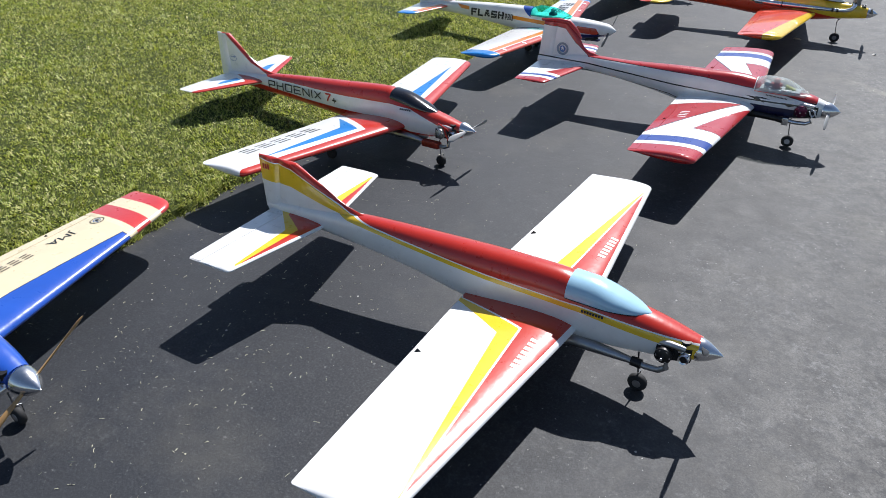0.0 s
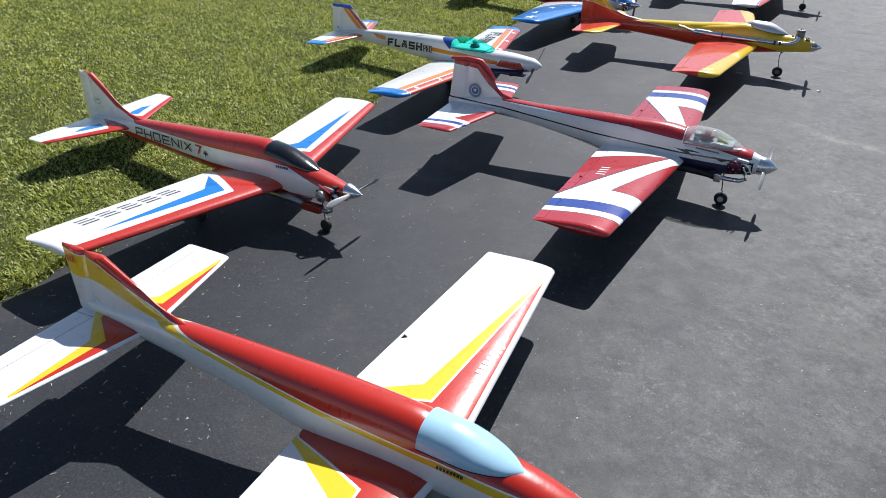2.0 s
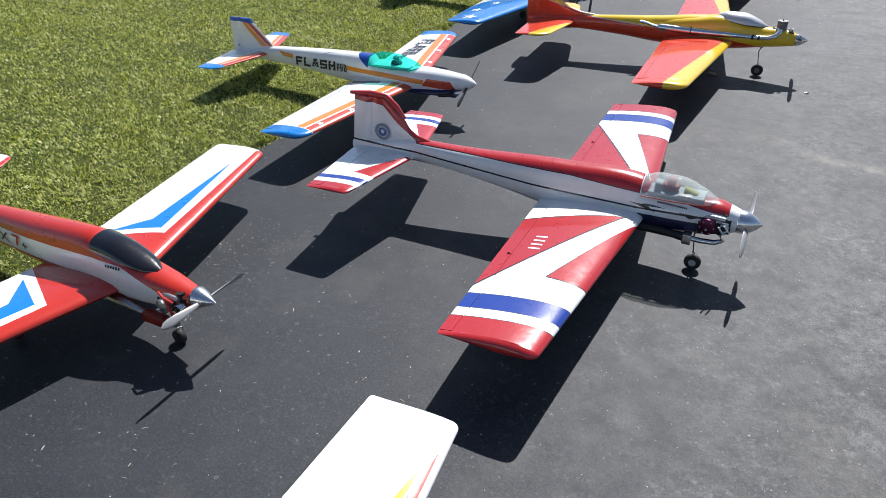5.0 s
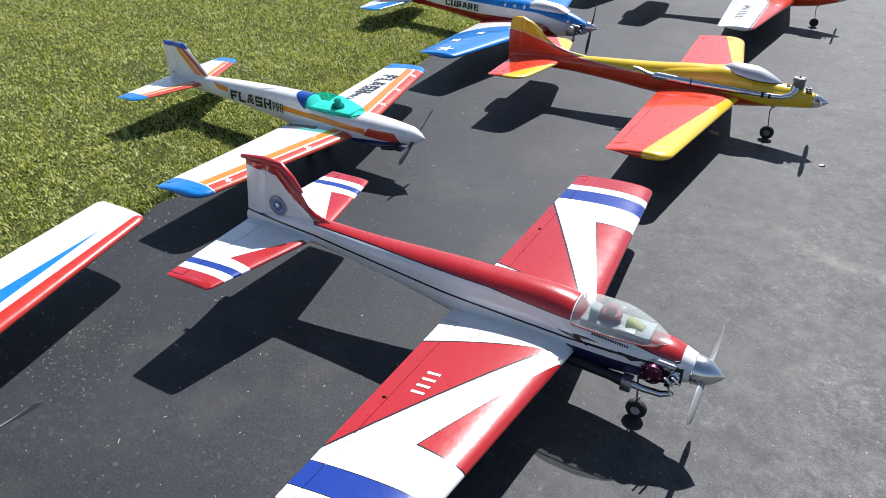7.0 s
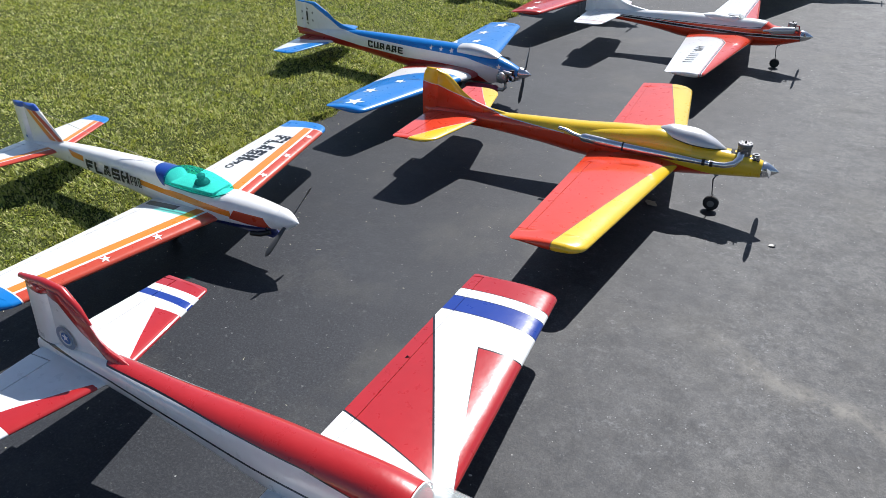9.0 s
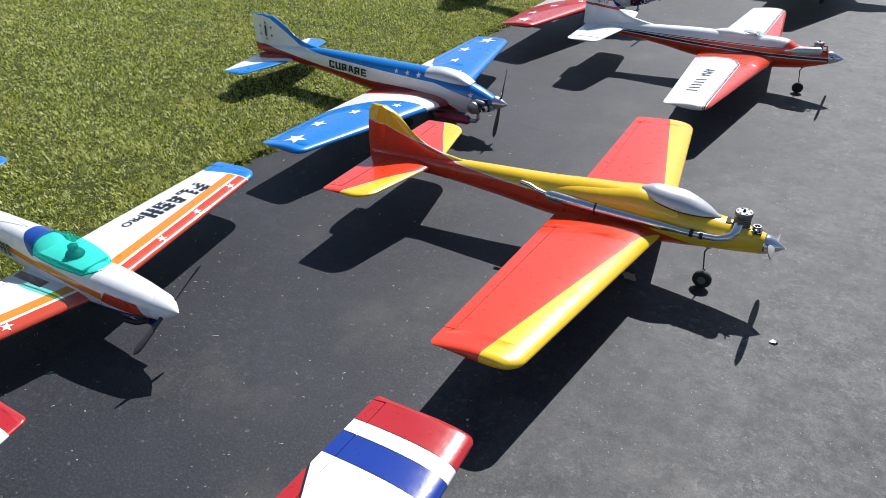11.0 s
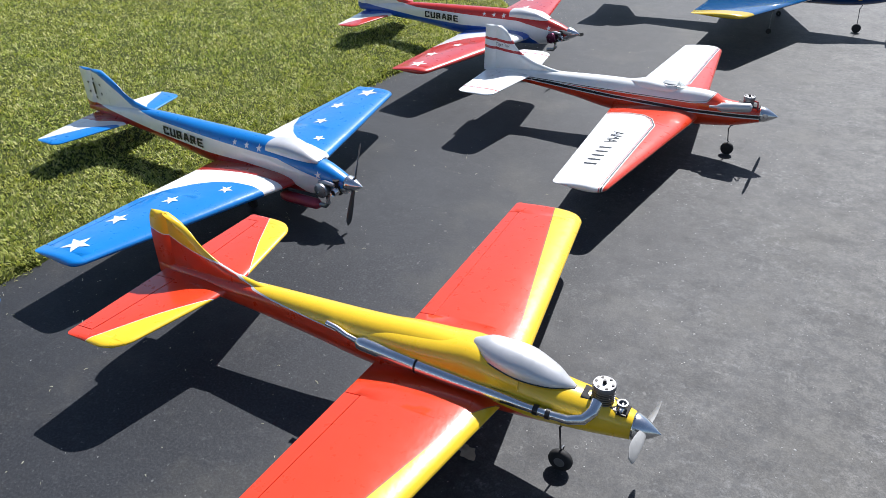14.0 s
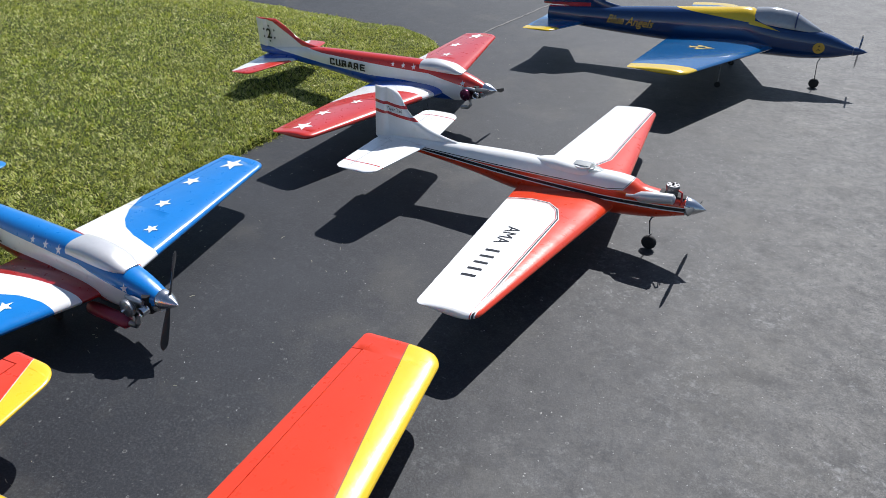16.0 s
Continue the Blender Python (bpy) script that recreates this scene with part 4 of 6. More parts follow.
def red_white_blue():
    """White and red wings with blue bands, clear canopy with a doll, dark side engine."""
    p = plane("red, white and blue model airplane with clear bubble canopy", 0.067, 3.388, -1.45, roll=-0.9)
    dred = (0.42, 0.016, 0.017)
    dblue = (0.010, 0.040, 0.27)
    body = Body([(-1.40, 0.222), (-1.3, 0.238), (-1.14, 0.262), (-0.975, 0.260), (-0.6, 0.273), (-0.355, 0.267), (-0.33, 0.232), (-0.165, 0.226), (-0.14, 0.228), (-0.066, 0.205)],
                [(-1.40, 0.188), (-1.13, 0.184), (-0.8, 0.143), (-0.68, 0.118), (-0.5, 0.10), (-0.33, 0.103), (-0.16, 0.117), (-0.066, 0.137)],
                [(-1.40, 0.010), (-1.2, 0.027), (-0.9, 0.044), (-0.6, 0.056), (-0.3, 0.057), (-0.15, 0.049), (-0.066, 0.033)])
    wing = Surface(-0.333, -0.668, -0.402, -0.656, 0.83, 0.148, 0.166, 0.145, 0.03, 0.022, 0.010)
    stab = Surface(-1.13, -1.385, -1.21, -1.360, 0.36, 0.206, 0.208, 0.09, 0.0, 0.015, 0.008)

    def side(s):
        red = [(-1.46, 0.386), (-1.26, 0.375), (-1.205, 0.315), (-1.13, 0.257), (-0.571, 0.250), (-0.32, 0.231), (-0.14, 0.206), (-0.1, 0.2)]
        line = [(-1.13, 0.228), (-0.699, 0.197), (-0.358, 0.185)]
        low = [(-1.13, 0.195), (-0.72, 0.150), (-0.66, 0.13)]
        navy = (0.012, 0.012, 0.05)
        return [(s.between(s.x, s.z, line, -0.003, 0.003), BLACK), (s.between(s.x, s.z, low, -0.003, 0.001), BLACK), (s.between(s.x, s.z, red, -0.0025, 0.0), BLACK), (s.above(s.x, s.z, red), dred),
                (s.poly(s.x, s.z, [(-0.36, 0.0), (-0.355, 0.168), (-0.17, 0.165), (-0.15, 0.0)]), navy),
                (s.poly(s.x, s.z, [(-0.385, 0.202), (-0.33, 0.198), (-0.30, 0.178)]), BLACK), (s.poly(s.x, s.z, [(-0.345, 0.205), (-0.31, 0.200), (-0.20, 0.196), (-0.335, 0.194)]), BLACK),
                (s.poly(s.x, s.z, [(-0.235, 0.19), (-0.16, 0.187), (-0.20, 0.175)]), BLACK), (s.poly(s.x, s.z, [(-0.095, 0.1), (-0.05, 0.1), (-0.05, 0.3), (-0.095, 0.3)]), WHITE)]

    def top(s):
        a = [(-0.72, 0.225), (-0.384, 0.108), (-0.72, 0.70)]
        a2 = [(-0.72, 0.219), (-0.376, 0.103), (-0.72, 0.712)]
        b = [(-0.328, 0.082), (-0.486, 0.513), (-0.33, 0.522), (-0.2, 0.3)]
        b2 = [(-0.326, 0.076), (-0.490, 0.517), (-0.33, 0.526), (-0.2, 0.3)]

        def band(lo, hi):
            return s.poly(s.x, s.ay, [(-0.75, lo + 0.012), (-0.75, hi + 0.012), (-0.3, hi - 0.012), (-0.3, lo - 0.012)])
        return [(s.poly(s.x, s.ay, a2), BLACK), (s.poly(s.x, s.ay, a), dred), (s.poly(s.x, s.ay, b2), BLACK), (s.poly(s.x, s.ay, b), dred), (s.poly(s.x, s.ay, [(-0.75, 0.62), (-0.75, 0.9), (-0.3, 0.9), (-0.3, 0.618)]), WHITE),
                (band(0.632, 0.702), BLACK), (band(0.634, 0.700), dblue), (band(0.739, 0.9), BLACK), (band(0.741, 0.9), dred)]

    def htop(s):
        return [(s.poly(s.x, s.ay, [(-1.0, 0.04), (-1.155, 0.05), (-1.262, 0.225), (-1.15, 0.235)]), dred), (s.poly(s.x, s.ay, [(-1.5, 0.265), (-1.5, 0.29), (-1.0, 0.28), (-1.0, 0.255)]), dblue),
                (s.poly(s.x, s.ay, [(-1.5, 0.317), (-1.5, 0.4), (-1.0, 0.4), (-1.0, 0.307)]), dred)]

    mb, mw, mh = paint("red_white_blue_hull", WHITE, side), paint("red_white_blue_wing", WHITE, top), paint("red_white_blue_tail", WHITE, htop)
    part("fuselage", body.mesh(-1.40, -0.066), mb, p)
    wing_set(p, wing, mw, (0.10, 0.815), 0.86)
    for y in (-0.42, 0.42):
        control_horn(p, wing, -0.628, y, size=0.008)
    wing_set(p, stab, mh, (0.04, 0.345), 0.70, name="stabilizer", flapname="elevator")
    tail(p, [(-1.06, 0.256), (-1.15, 0.284), (-1.186, 0.332), (-1.25, 0.399)], [(-1.325, 0.19), (-1.303, 0.398)], [(-1.402, 0.19), (-1.375, 0.398)], 0.205, 0.398, mb)
    part("fin_cap", tube([(-1.18, 0, 0.332), (-1.21, 0, 0.368), (-1.248, 0, 0.402), (-1.31, 0, 0.405), (-1.392, 0, 0.400)], [0.004, 0.009, 0.011, 0.011, 0.006]), paint("dark_red_cap", dred), p)
    part("cockpit_floor", box(-0.335, -0.170, -0.034, 0.034, 0.222, 0.2350, bevel=0.004), M_COCKPIT, p)
    part("canopy", dome(-0.352, -0.132, [(-0.352, 0.222), (-0.132, 0.220)], [(-0.352, 0.268), (-0.31, 0.283), (-0.25, 0.282), (-0.18, 0.256), (-0.132, 0.226)], [(-0.352, 0.054), (-0.25, 0.053), (-0.18, 0.046), (-0.132, 0.020)], power=2.0), M_CLEAR, p, "clear plastic bubble canopy")
    # rear frame arch, in white to give the bright highlight on the canopy's edge
    part("canopy_frame", tube([(-0.352, 0.0545 * math.cos(a), 0.222 + 0.047 * math.sin(a)) for a in np.linspace(0, math.pi, 18)], 0.0018, seg=6), M_WHITEPLASTIC, p)
    part("cockpit_edge", tube([(-0.35, -0.0535, 0.224), (-0.25, -0.0535, 0.223), (-0.18, -0.0465, 0.222), (-0.134, -0.018, 0.224)], 0.0016, seg=6), M_REDMARK, p)
    # doll and hood enlarged, seat added, to block sun through the clear canopy
    doll = turned([(0.238, 0.016), (0.246, 0.026), (0.255, 0.022), (0.259, 0.009), (0.264, 0.0135), (0.272, 0.012), (0.278, 0.004)], axis="z", at=(-0.272, 0, 0), seg=14)
    part("doll", doll, plain("red_doll", (0.45, 0.06, 0.05), 0.6), p)
    part("cockpit_seat", dome(-0.318, -0.296, [(-0.318, 0.232), (-0.296, 0.232)], [(-0.318, 0.262), (-0.296, 0.258)], [(-0.318, 0.024), (-0.296, 0.022)], power=3.5), M_COCKPIT, p)
    part("chart", box(-0.245, -0.205, -0.036, -0.016, 0.234, 0.239, bevel=0.002), M_WHITEPLASTIC, p)
    part("instrument_hood", dome(-0.232, -0.192, [(-0.232, 0.230), (-0.192, 0.230)], [(-0.232, 0.255), (-0.192, 0.240)], [(-0.232, 0.021), (-0.192, 0.014)]), plain("yellow_hood", (0.5, 0.5, 0.12), 0.5), p)
    spinner(p, 0.0, 0.170, 0.036, 0.066, turn=radians(77), bladed=M_GREYPROP, blades=0.150, width=0.030, bulge=2.3)
    part("engine_bay", dome(-0.175, -0.085, [(-0.175, 0.132), (-0.085, 0.142)], [(-0.175, 0.198), (-0.085, 0.194)], [(-0.175, 0.0525), (-0.085, 0.041)], power=5), M_GAP, p)
    side_engine(p, -0.148, -0.014, 0.166, head=M_PURPLE, r=0.025)
    part("exhaust_pipe", tube([(-0.11, -0.06, 0.150), (-0.10, -0.06, 0.128), (-0.12, -0.06, 0.117), (-0.16, -0.06, 0.115), (-0.20, -0.058, 0.116)], 0.0085), M_CHROME, p)
    part("muffler", tube([(-0.19, -0.058, 0.116), (-0.205, -0.058, 0.116), (-0.24, -0.056, 0.118), (-0.3, -0.054, 0.122), (-0.36, -0.05, 0.122), (-0.42, -0.046, 0.118)], [0.012, 0.015, 0.012, 0.014, 0.014, 0.006]), M_DARKMETAL, p)
    part("pipe_bracket", box(-0.212, -0.186, -0.075, -0.045, 0.10, 0.132, bevel=0.003), M_CHROME, p)
    part("needle_rod", tube([(-0.10, -0.075, 0.185), (-0.085, -0.05, 0.15)], 0.0025, seg=8), M_WHITE, p)
    part("needle_rod", tube([(-0.115, -0.078, 0.18), (-0.10, -0.055, 0.145)], 0.0025, seg=8), M_WHITE, p)
    gear(p, (-0.175, -0.02), [(-0.55, -0.23, 0.140), (-0.55, 0.23, 0.140)], hub=M_SILVER, sink=0.013)
    for k in range(4):
        part("wing_number", bars_mesh(1, 0.0080, 0.034, 1.0, on_wing(wing, -0.588, -0.304 - 0.0235 * k)), M_WHITE, p, "white figure, shown as a bar")
    part("fin_emblem", disc_mesh(0.0, 0.0155, lambda u, v: (-1.268 + u, -0.0135, 0.275 + v)), M_BLUEMARK, p, "round blue emblem")
    part("emblem_ring", disc_mesh(0.0205, 0.031, lambda u, v: (-1.268 + u, -0.0133, 0.275 + v)), plain("grey_ring", (0.22, 0.27, 0.34), 0.4, vary=0.5, scale=140), p)
    part("emblem_star", star_mesh(0.012, lambda u, v: (-1.268 + u, -0.0139, 0.277 + v)), M_WHITE, p)
    part("name_plate", bars_mesh(16, 0.0035, 0.0042, 0.0056, on_side(body, -0.30, 0.209, -0.06)), M_BLACK, p, "small unreadable black script")
    return p


def red_yellow():
    """Red with yellow leading edges, silver canopy, tuned pipe along the flank, upright engine."""
    p = plane("red and yellow model airplane with silver canopy and exhaust pipe", 0.125, 5.267, 0.6, roll=-1.0)
    red, yel = (0.68, 0.046, 0.010), (0.82, 0.53, 0.018)
    body = Body([(-1.41, 0.205), (-1.2, 0.215), (-1.04, 0.227), (-0.71, 0.247), (-0.5, 0.266), (-0.43, 0.268), (-0.38, 0.258), (-0.3, 0.245), (-0.19, 0.229), (-0.14, 0.226), (-0.058, 0.206)],
                [(-1.41, 0.150), (-1.18, 0.152), (-0.9, 0.135), (-0.69, 0.113), (-0.4, 0.108), (-0.19, 0.132), (-0.058, 0.146)],
                [(-1.41, 0.010), (-1.2, 0.026), (-0.9, 0.040), (-0.6, 0.052), (-0.35, 0.056), (-0.15, 0.046), (-0.058, 0.028)], ((-2.0, 2.3), (-0.4, 2.3), (0.0, 2.4)))
    wing = Surface(-0.335, -0.668, -0.452, -0.680, 0.842, 0.150, 0.165, 0.14, 0.03, 0.048, 0.015)
    stab = Surface(-1.14, -1.385, -1.212, -1.378, 0.345, 0.190, 0.192, 0.09, 0.0, 0.06, 0.012)

    def side(s):
        line = [(-1.46, 0.318), (-1.343, 0.300), (-1.2, 0.262), (-1.1, 0.234), (-1.06, 0.222), (-0.795, 0.203), (-0.55, 0.178), (-0.378, 0.168), (-0.19, 0.135), (-0.05, 0.08)]
        return [(s.above(s.x, s.z, line), yel), (s.m("MULTIPLY", s.between(s.x, s.z, line, -0.002, 0.0015), s.m("LESS_THAN", s.x, -0.78)), (0.62, 0.62, 0.62))]

    def top(s):
        return [(s.poly(s.x, s.ay, [(0, 0), (-0.339, 0.05), (-0.385, 0.125), (-0.548, 0.827), (-0.557, 0.9), (0, 0.9)]), (0.30, 0.10, 0.05)), (s.poly(s.x, s.ay, [(0, 0), (-0.336, 0.05), (-0.382, 0.125), (-0.545, 0.827), (-0.554, 0.9), (0, 0.9)]), yel)]

    def htop(s):
        return [(s.poly(s.x, s.ay, [(-1, 0.03), (-1.150, 0.06), (-1.232, 0.2), (-1.307, 0.345), (-1, 0.4)]), (0.66, 0.66, 0.66)), (s.poly(s.x, s.ay, [(-1, 0.03), (-1.148, 0.06), (-1.23, 0.2), (-1.305, 0.345), (-1, 0.4)]), yel)]

    mb, mw, mh = paint("red_yellow_hull", red, side), paint("red_yellow_wing", red, top), paint("red_yellow_tail", red, htop)
    part("fuselage", body.mesh(-1.41, -0.058), mb, p)
    wing_set(p, wing, mw, (0.17, 0.77), 0.86)
    wing_set(p, stab, mh, (0.05, 0.31), 0.68, name="stabilizer", flapname="elevator")
    tail(p, [(-0.98, 0.222), (-1.112, 0.238), (-1.223, 0.281), (-1.285, 0.337), (-1.32, 0.358), (-1.36, 0.3695)], [(-1.352, 0.14), (-1.350, 0.370)], [(-1.424, 0.14), (-1.415, 0.34), (-1.40, 0.370)], 0.16, 0.370, mb, half=0.010, rz0=0.135)
    part("shoulder_fairing", dome(-0.74, -0.30, [(-0.74, 0.205), (-0.30, 0.205)], [(-0.74, 0.215), (-0.66, 0.240), (-0.5, 0.262), (-0.42, 0.272), (-0.30, 0.248)], [(-0.74, 0.038), (-0.66, 0.052), (-0.55, 0.0605), (-0.4, 0.0600), (-0.30, 0.052)], power=2.6), mb, p)
    part("canopy", dome(-0.425, -0.188, [(-0.425, 0.262), (-0.30, 0.240), (-0.188, 0.228)], [(-0.425, 0.276), (-0.38, 0.290), (-0.31, 0.288), (-0.24, 0.263), (-0.188, 0.231)], [(-0.425, 0.012), (-0.38, 0.040), (-0.31, 0.049), (-0.24, 0.036), (-0.188, 0.005)], power=2.0), M_SILVER, p, "silver painted teardrop canopy")
    canopy_seam(p, -0.425, -0.188, [(-0.425, 0.262), (-0.30, 0.240), (-0.188, 0.228)], [(-0.425, 0.012), (-0.38, 0.040), (-0.31, 0.049), (-0.24, 0.036), (-0.188, 0.005)], M_BLACK)
    spinner(p, 0.0, 0.176, 0.030, 0.054, turn=radians(107), bladed=M_GREYPROP, blades=0.14, width=0.042)
    part("engine_bay", dome(-0.17, -0.07, [(-0.17, 0.215), (-0.07, 0.200)], [(-0.17, 0.229), (-0.07, 0.2125)], [(-0.17, 0.022), (-0.07, 0.017)], power=6), M_GAP, p)
    upright_engine(p, -0.128, 0.203, head=M_HEAD, r=0.024)
    part("exhaust_header", tube([(-0.135, -0.018, 0.222), (-0.136, -0.04, 0.214), (-0.150, -0.056, 0.200), (-0.18, -0.062, 0.191), (-0.225, -0.064, 0.190)], [0.014, 0.013, 0.012, 0.0105, 0.0095]), M_CHROME, p)
    part("pipe_coupling", tube([(-0.218, -0.064, 0.190), (-0.228, -0.064, 0.190)], 0.0118), M_BLACK, p)
    part("pipe_coupling", tube([(-0.245, -0.064, 0.190), (-0.256, -0.064, 0.190)], 0.0118), M_BLACK, p)
    pipe = part("tuned_pipe", tube([(-0.22, -0.064, 0.190), (-0.27, -0.064, 0.190), (-0.34, -0.063, 0.192), (-0.45, -0.062, 0.194), (-0.54, -0.060, 0.196), (-0.69, -0.057, 0.203), (-0.702, -0.057, 0.203), (-0.712, -0.056, 0.204)], [0.0095, 0.010, 0.013, 0.0165, 0.0175, 0.0175, 0.016, 0.007]), M_CHROME, p, "polished aluminium tuned pipe")
    part("stinger", tube([(-0.705, -0.056, 0.204), (-0.74, -0.054, 0.209), (-0.77, -0.052, 0.220), (-0.80, -0.050, 0.223)], 0.0068), M_CHROME, pipe)
    part("pipe_strap", tube([(-0.540, -0.060, 0.196), (-0.545, -0.060, 0.196)], 0.0185), M_BLACK, pipe)
    gear(p, (-0.203, -0.012), [(-0.56, -0.24, 0.142), (-0.56, 0.24, 0.142)], wr=0.029, hub=M_HEAD, sink=0.014)
    part("control_horn", turned([(0.166, 0.004), (0.172, 0.003)], axis="z", at=(-0.52, 0.80, 0), seg=8), M_BLACK, p)
    return p


def white_red():
    """White upper wings and tail, red hull and leading edges, upright engine with side muffler."""
    p = plane("white and red model airplane with open cockpit and side muffler", 0.094, 7.13, -1.3)
    body = Body([(-1.29, 0.205), (-1.1, 0.228), (-0.9, 0.240), (-0.62, 0.252), (-0.4, 0.252), (-0.245, 0.246), (-0.225, 0.233), (-0.12, 0.222), (-0.063, 0.216)],
                [(-1.29, 0.180), (-1.08, 0.168), (-0.85, 0.142), (-0.66, 0.112), (-0.35, 0.106), (-0.18, 0.124), (-0.063, 0.157)],
                [(-1.29, 0.010), (-1.1, 0.026), (-0.9, 0.038), (-0.6, 0.050), (-0.35, 0.051), (-0.15, 0.042), (-0.063, 0.029)])
    wing = Surface(-0.292, -0.650, -0.400, -0.583, 0.885, 0.148, 0.166, 0.145, 0.03, 0.045, 0.02)
    stab = Surface(-1.05, -1.275, -1.100, -1.260, 0.335, 0.206, 0.206, 0.07, 0.0, 0.045, 0.03)
    red = (0.66, 0.046, 0.010)

    def side(s):
        line = [(-1.4, 0.19), (-1.06, 0.198), (-0.688, 0.184), (-0.346, 0.177), (-0.05, 0.184)]
        white = [(-1.4, 0.196), (-1.06, 0.205), (-0.678, 0.210), (-0.33, 0.213), (-0.27, 0.222), (-0.238, 0.26), (-0.05, 0.4)]
        stripe = s.between(s.x, s.z, [(-1.3, 0.349), (-1.0, 0.329)], -0.006, 0.006)
        stripe2 = s.between(s.x, s.z, [(-1.3, 0.311), (-1.0, 0.289)], -0.006, 0.006)
        fin = s.poly(s.x, s.z, [(-1.4, 0.30), (-1.4, 0.45), (-1.0, 0.45), (-1.0, 0.28)])
        return [(s.between(s.x, s.z, line, -0.009, 0.009), WHITE), (s.between(s.x, s.z, line, -0.005, 0.006), BLACK), (s.above(s.x, s.z, [(x, z - 0.006) for x, z in white]), WHITE), (s.above(s.x, s.z, [(x, z - 0.003) for x, z in white]), BLACK), (s.above(s.x, s.z, white), WHITE),
                (s.m("MULTIPLY", fin, stripe), (0.45, 0.03, 0.03)), (s.m("MULTIPLY", fin, stripe2), (0.45, 0.03, 0.03))]

    def top(s):
        def back(e):
            return s.poly(s.x, s.ay, [(-0.42 + e, 0.27), (-0.42 + e, 1), (-0.8, 1), (-0.8, 0.185 - e), (-0.55, 0.166 - e), (-0.482, 0.178 - e), (-0.446 + e * 0.8, 0.212 - e * 0.7)])
        return [(back(0.013), WHITE), (back(0.010), BLACK), (back(0.005), WHITE), (back(0.003), (0.45, 0.03, 0.03)), (back(0), WHITE)]

    def htop(s):
        return [(s.between(s.x, s.ay, [(-1.3, 0.262), (-1.2, 0.274), (-1.08, 0.272)], -0.003, 0.003), (0.45, 0.03, 0.03))]

    mb, mw, mh = paint("white_red_hull", red, side), paint("white_red_wing", red, top), paint("white_red_tail", WHITE, htop)
    part("fuselage", body.mesh(-1.29, -0.063), mb, p)
    wing_set(p, wing, mw, None)
    wing_set(p, stab, mh, (0.035, 0.31), 0.68, name="stabilizer", flapname="elevator")
    tail(p, [(-0.86, 0.237), (-0.98, 0.250), (-1.05, 0.270), (-1.115, 0.300), (-1.160, 0.350), (-1.192, 0.395), (-1.215, 0.4075)], [(-1.235, 0.19), (-1.235, 0.408)], [(-1.300, 0.19), (-1.290, 0.408)], 0.20, 0.408, mb)
    part("cockpit_coaming", dome(-0.62, -0.345, [(-0.62, 0.236), (-0.345, 0.236)], [(-0.62, 0.250), (-0.52, 0.266), (-0.45, 0.263), (-0.345, 0.250)], [(-0.62, 0.006), (-0.55, 0.034), (-0.45, 0.042), (-0.345, 0.012)], power=2.6), M_WHITEPLASTIC, p, "white moulded cockpit")
    part("cockpit_rim", tube([(-0.435 + 0.046 * math.cos(a) * (1 if math.cos(a) > 0 else 0.75), 0.029 * math.sin(a), 0.2650 - 0.007 * abs(math.sin(a))) for a in np.linspace(0, 6.283, 25)], 0.002, seg=8), M_WHITEPLASTIC, p)
    part("cockpit_seat", box(-0.464, -0.398, -0.022, 0.022, 0.245, 0.2662, bevel=0.010), plain("grey_cockpit_well", (0.26, 0.28, 0.29), 0.6), p)
    part("windscreen", dome(-0.40, -0.352, [(-0.40, 0.247), (-0.352, 0.247)], [(-0.40, 0.272), (-0.352, 0.251)], [(-0.40, 0.030), (-0.352, 0.008)]), M_CLEAR, p)
    spinner(p, 0.0, 0.188, 0.031, 0.062, turn=radians(107), bladed=M_DARKPROP, blades=0.148)
    part("engine_bay", dome(-0.155, -0.07, [(-0.155, 0.21), (-0.07, 0.205)], [(-0.155, 0.2275), (-0.07, 0.2195)], [(-0.155, 0.022), (-0.07, 0.017)], power=6), M_GAP, p)
    upright_engine(p, -0.118, 0.194, head=M_HEAD, r=0.0215)
    part("muffler", tube([(-0.095, -0.047, 0.225), (-0.102, -0.048, 0.225), (-0.16, -0.052, 0.219), (-0.205, -0.056, 0.213), (-0.222, -0.056, 0.211), (-0.228, -0.056, 0.210), (-0.255, -0.056, 0.207)], [0.008, 0.0175, 0.0195, 0.0185, 0.010, 0.006, 0.005]), M_SILVER, p, "silver expansion muffler")
    part("muffler_manifold", box(-0.135, -0.105, -0.045, -0.012, 0.212, 0.232, bevel=0.004), M_ALU, p)
    part("fuel_tube", tube([(-0.08, -0.03, 0.2), (-0.075, -0.045, 0.22), (-0.08, -0.03, 0.245), (-0.095, -0.01, 0.24)], 0.003, seg=8), M_TUBE, p)
    gear(p, (-0.165, -0.01), [(-0.52, -0.23, 0.14), (-0.52, 0.23, 0.14)], hub=M_DARKMETAL)
    part("wing_letters", text_mesh("AMA", 0.066, on_wing(wing, -0.535, -0.378), 0.84, 0.0), M_BLACK, p, "black capital letters")
    for k in range(5):
        part("wing_number", bars_mesh(1, 0.0110, 0.046, 1.0, on_wing(wing, -0.535, -0.540 - 0.0395 * k)), M_BLACK, p, "black figure, shown as a bar")
    part("fin_name", text_mesh("Tiger Tail", 0.021, lambda u, v: (-1.235 + u, -0.0128, 0.322 - 0.07 * u + v), 0.85), M_BLACK, p, "small black lettering")
    return p


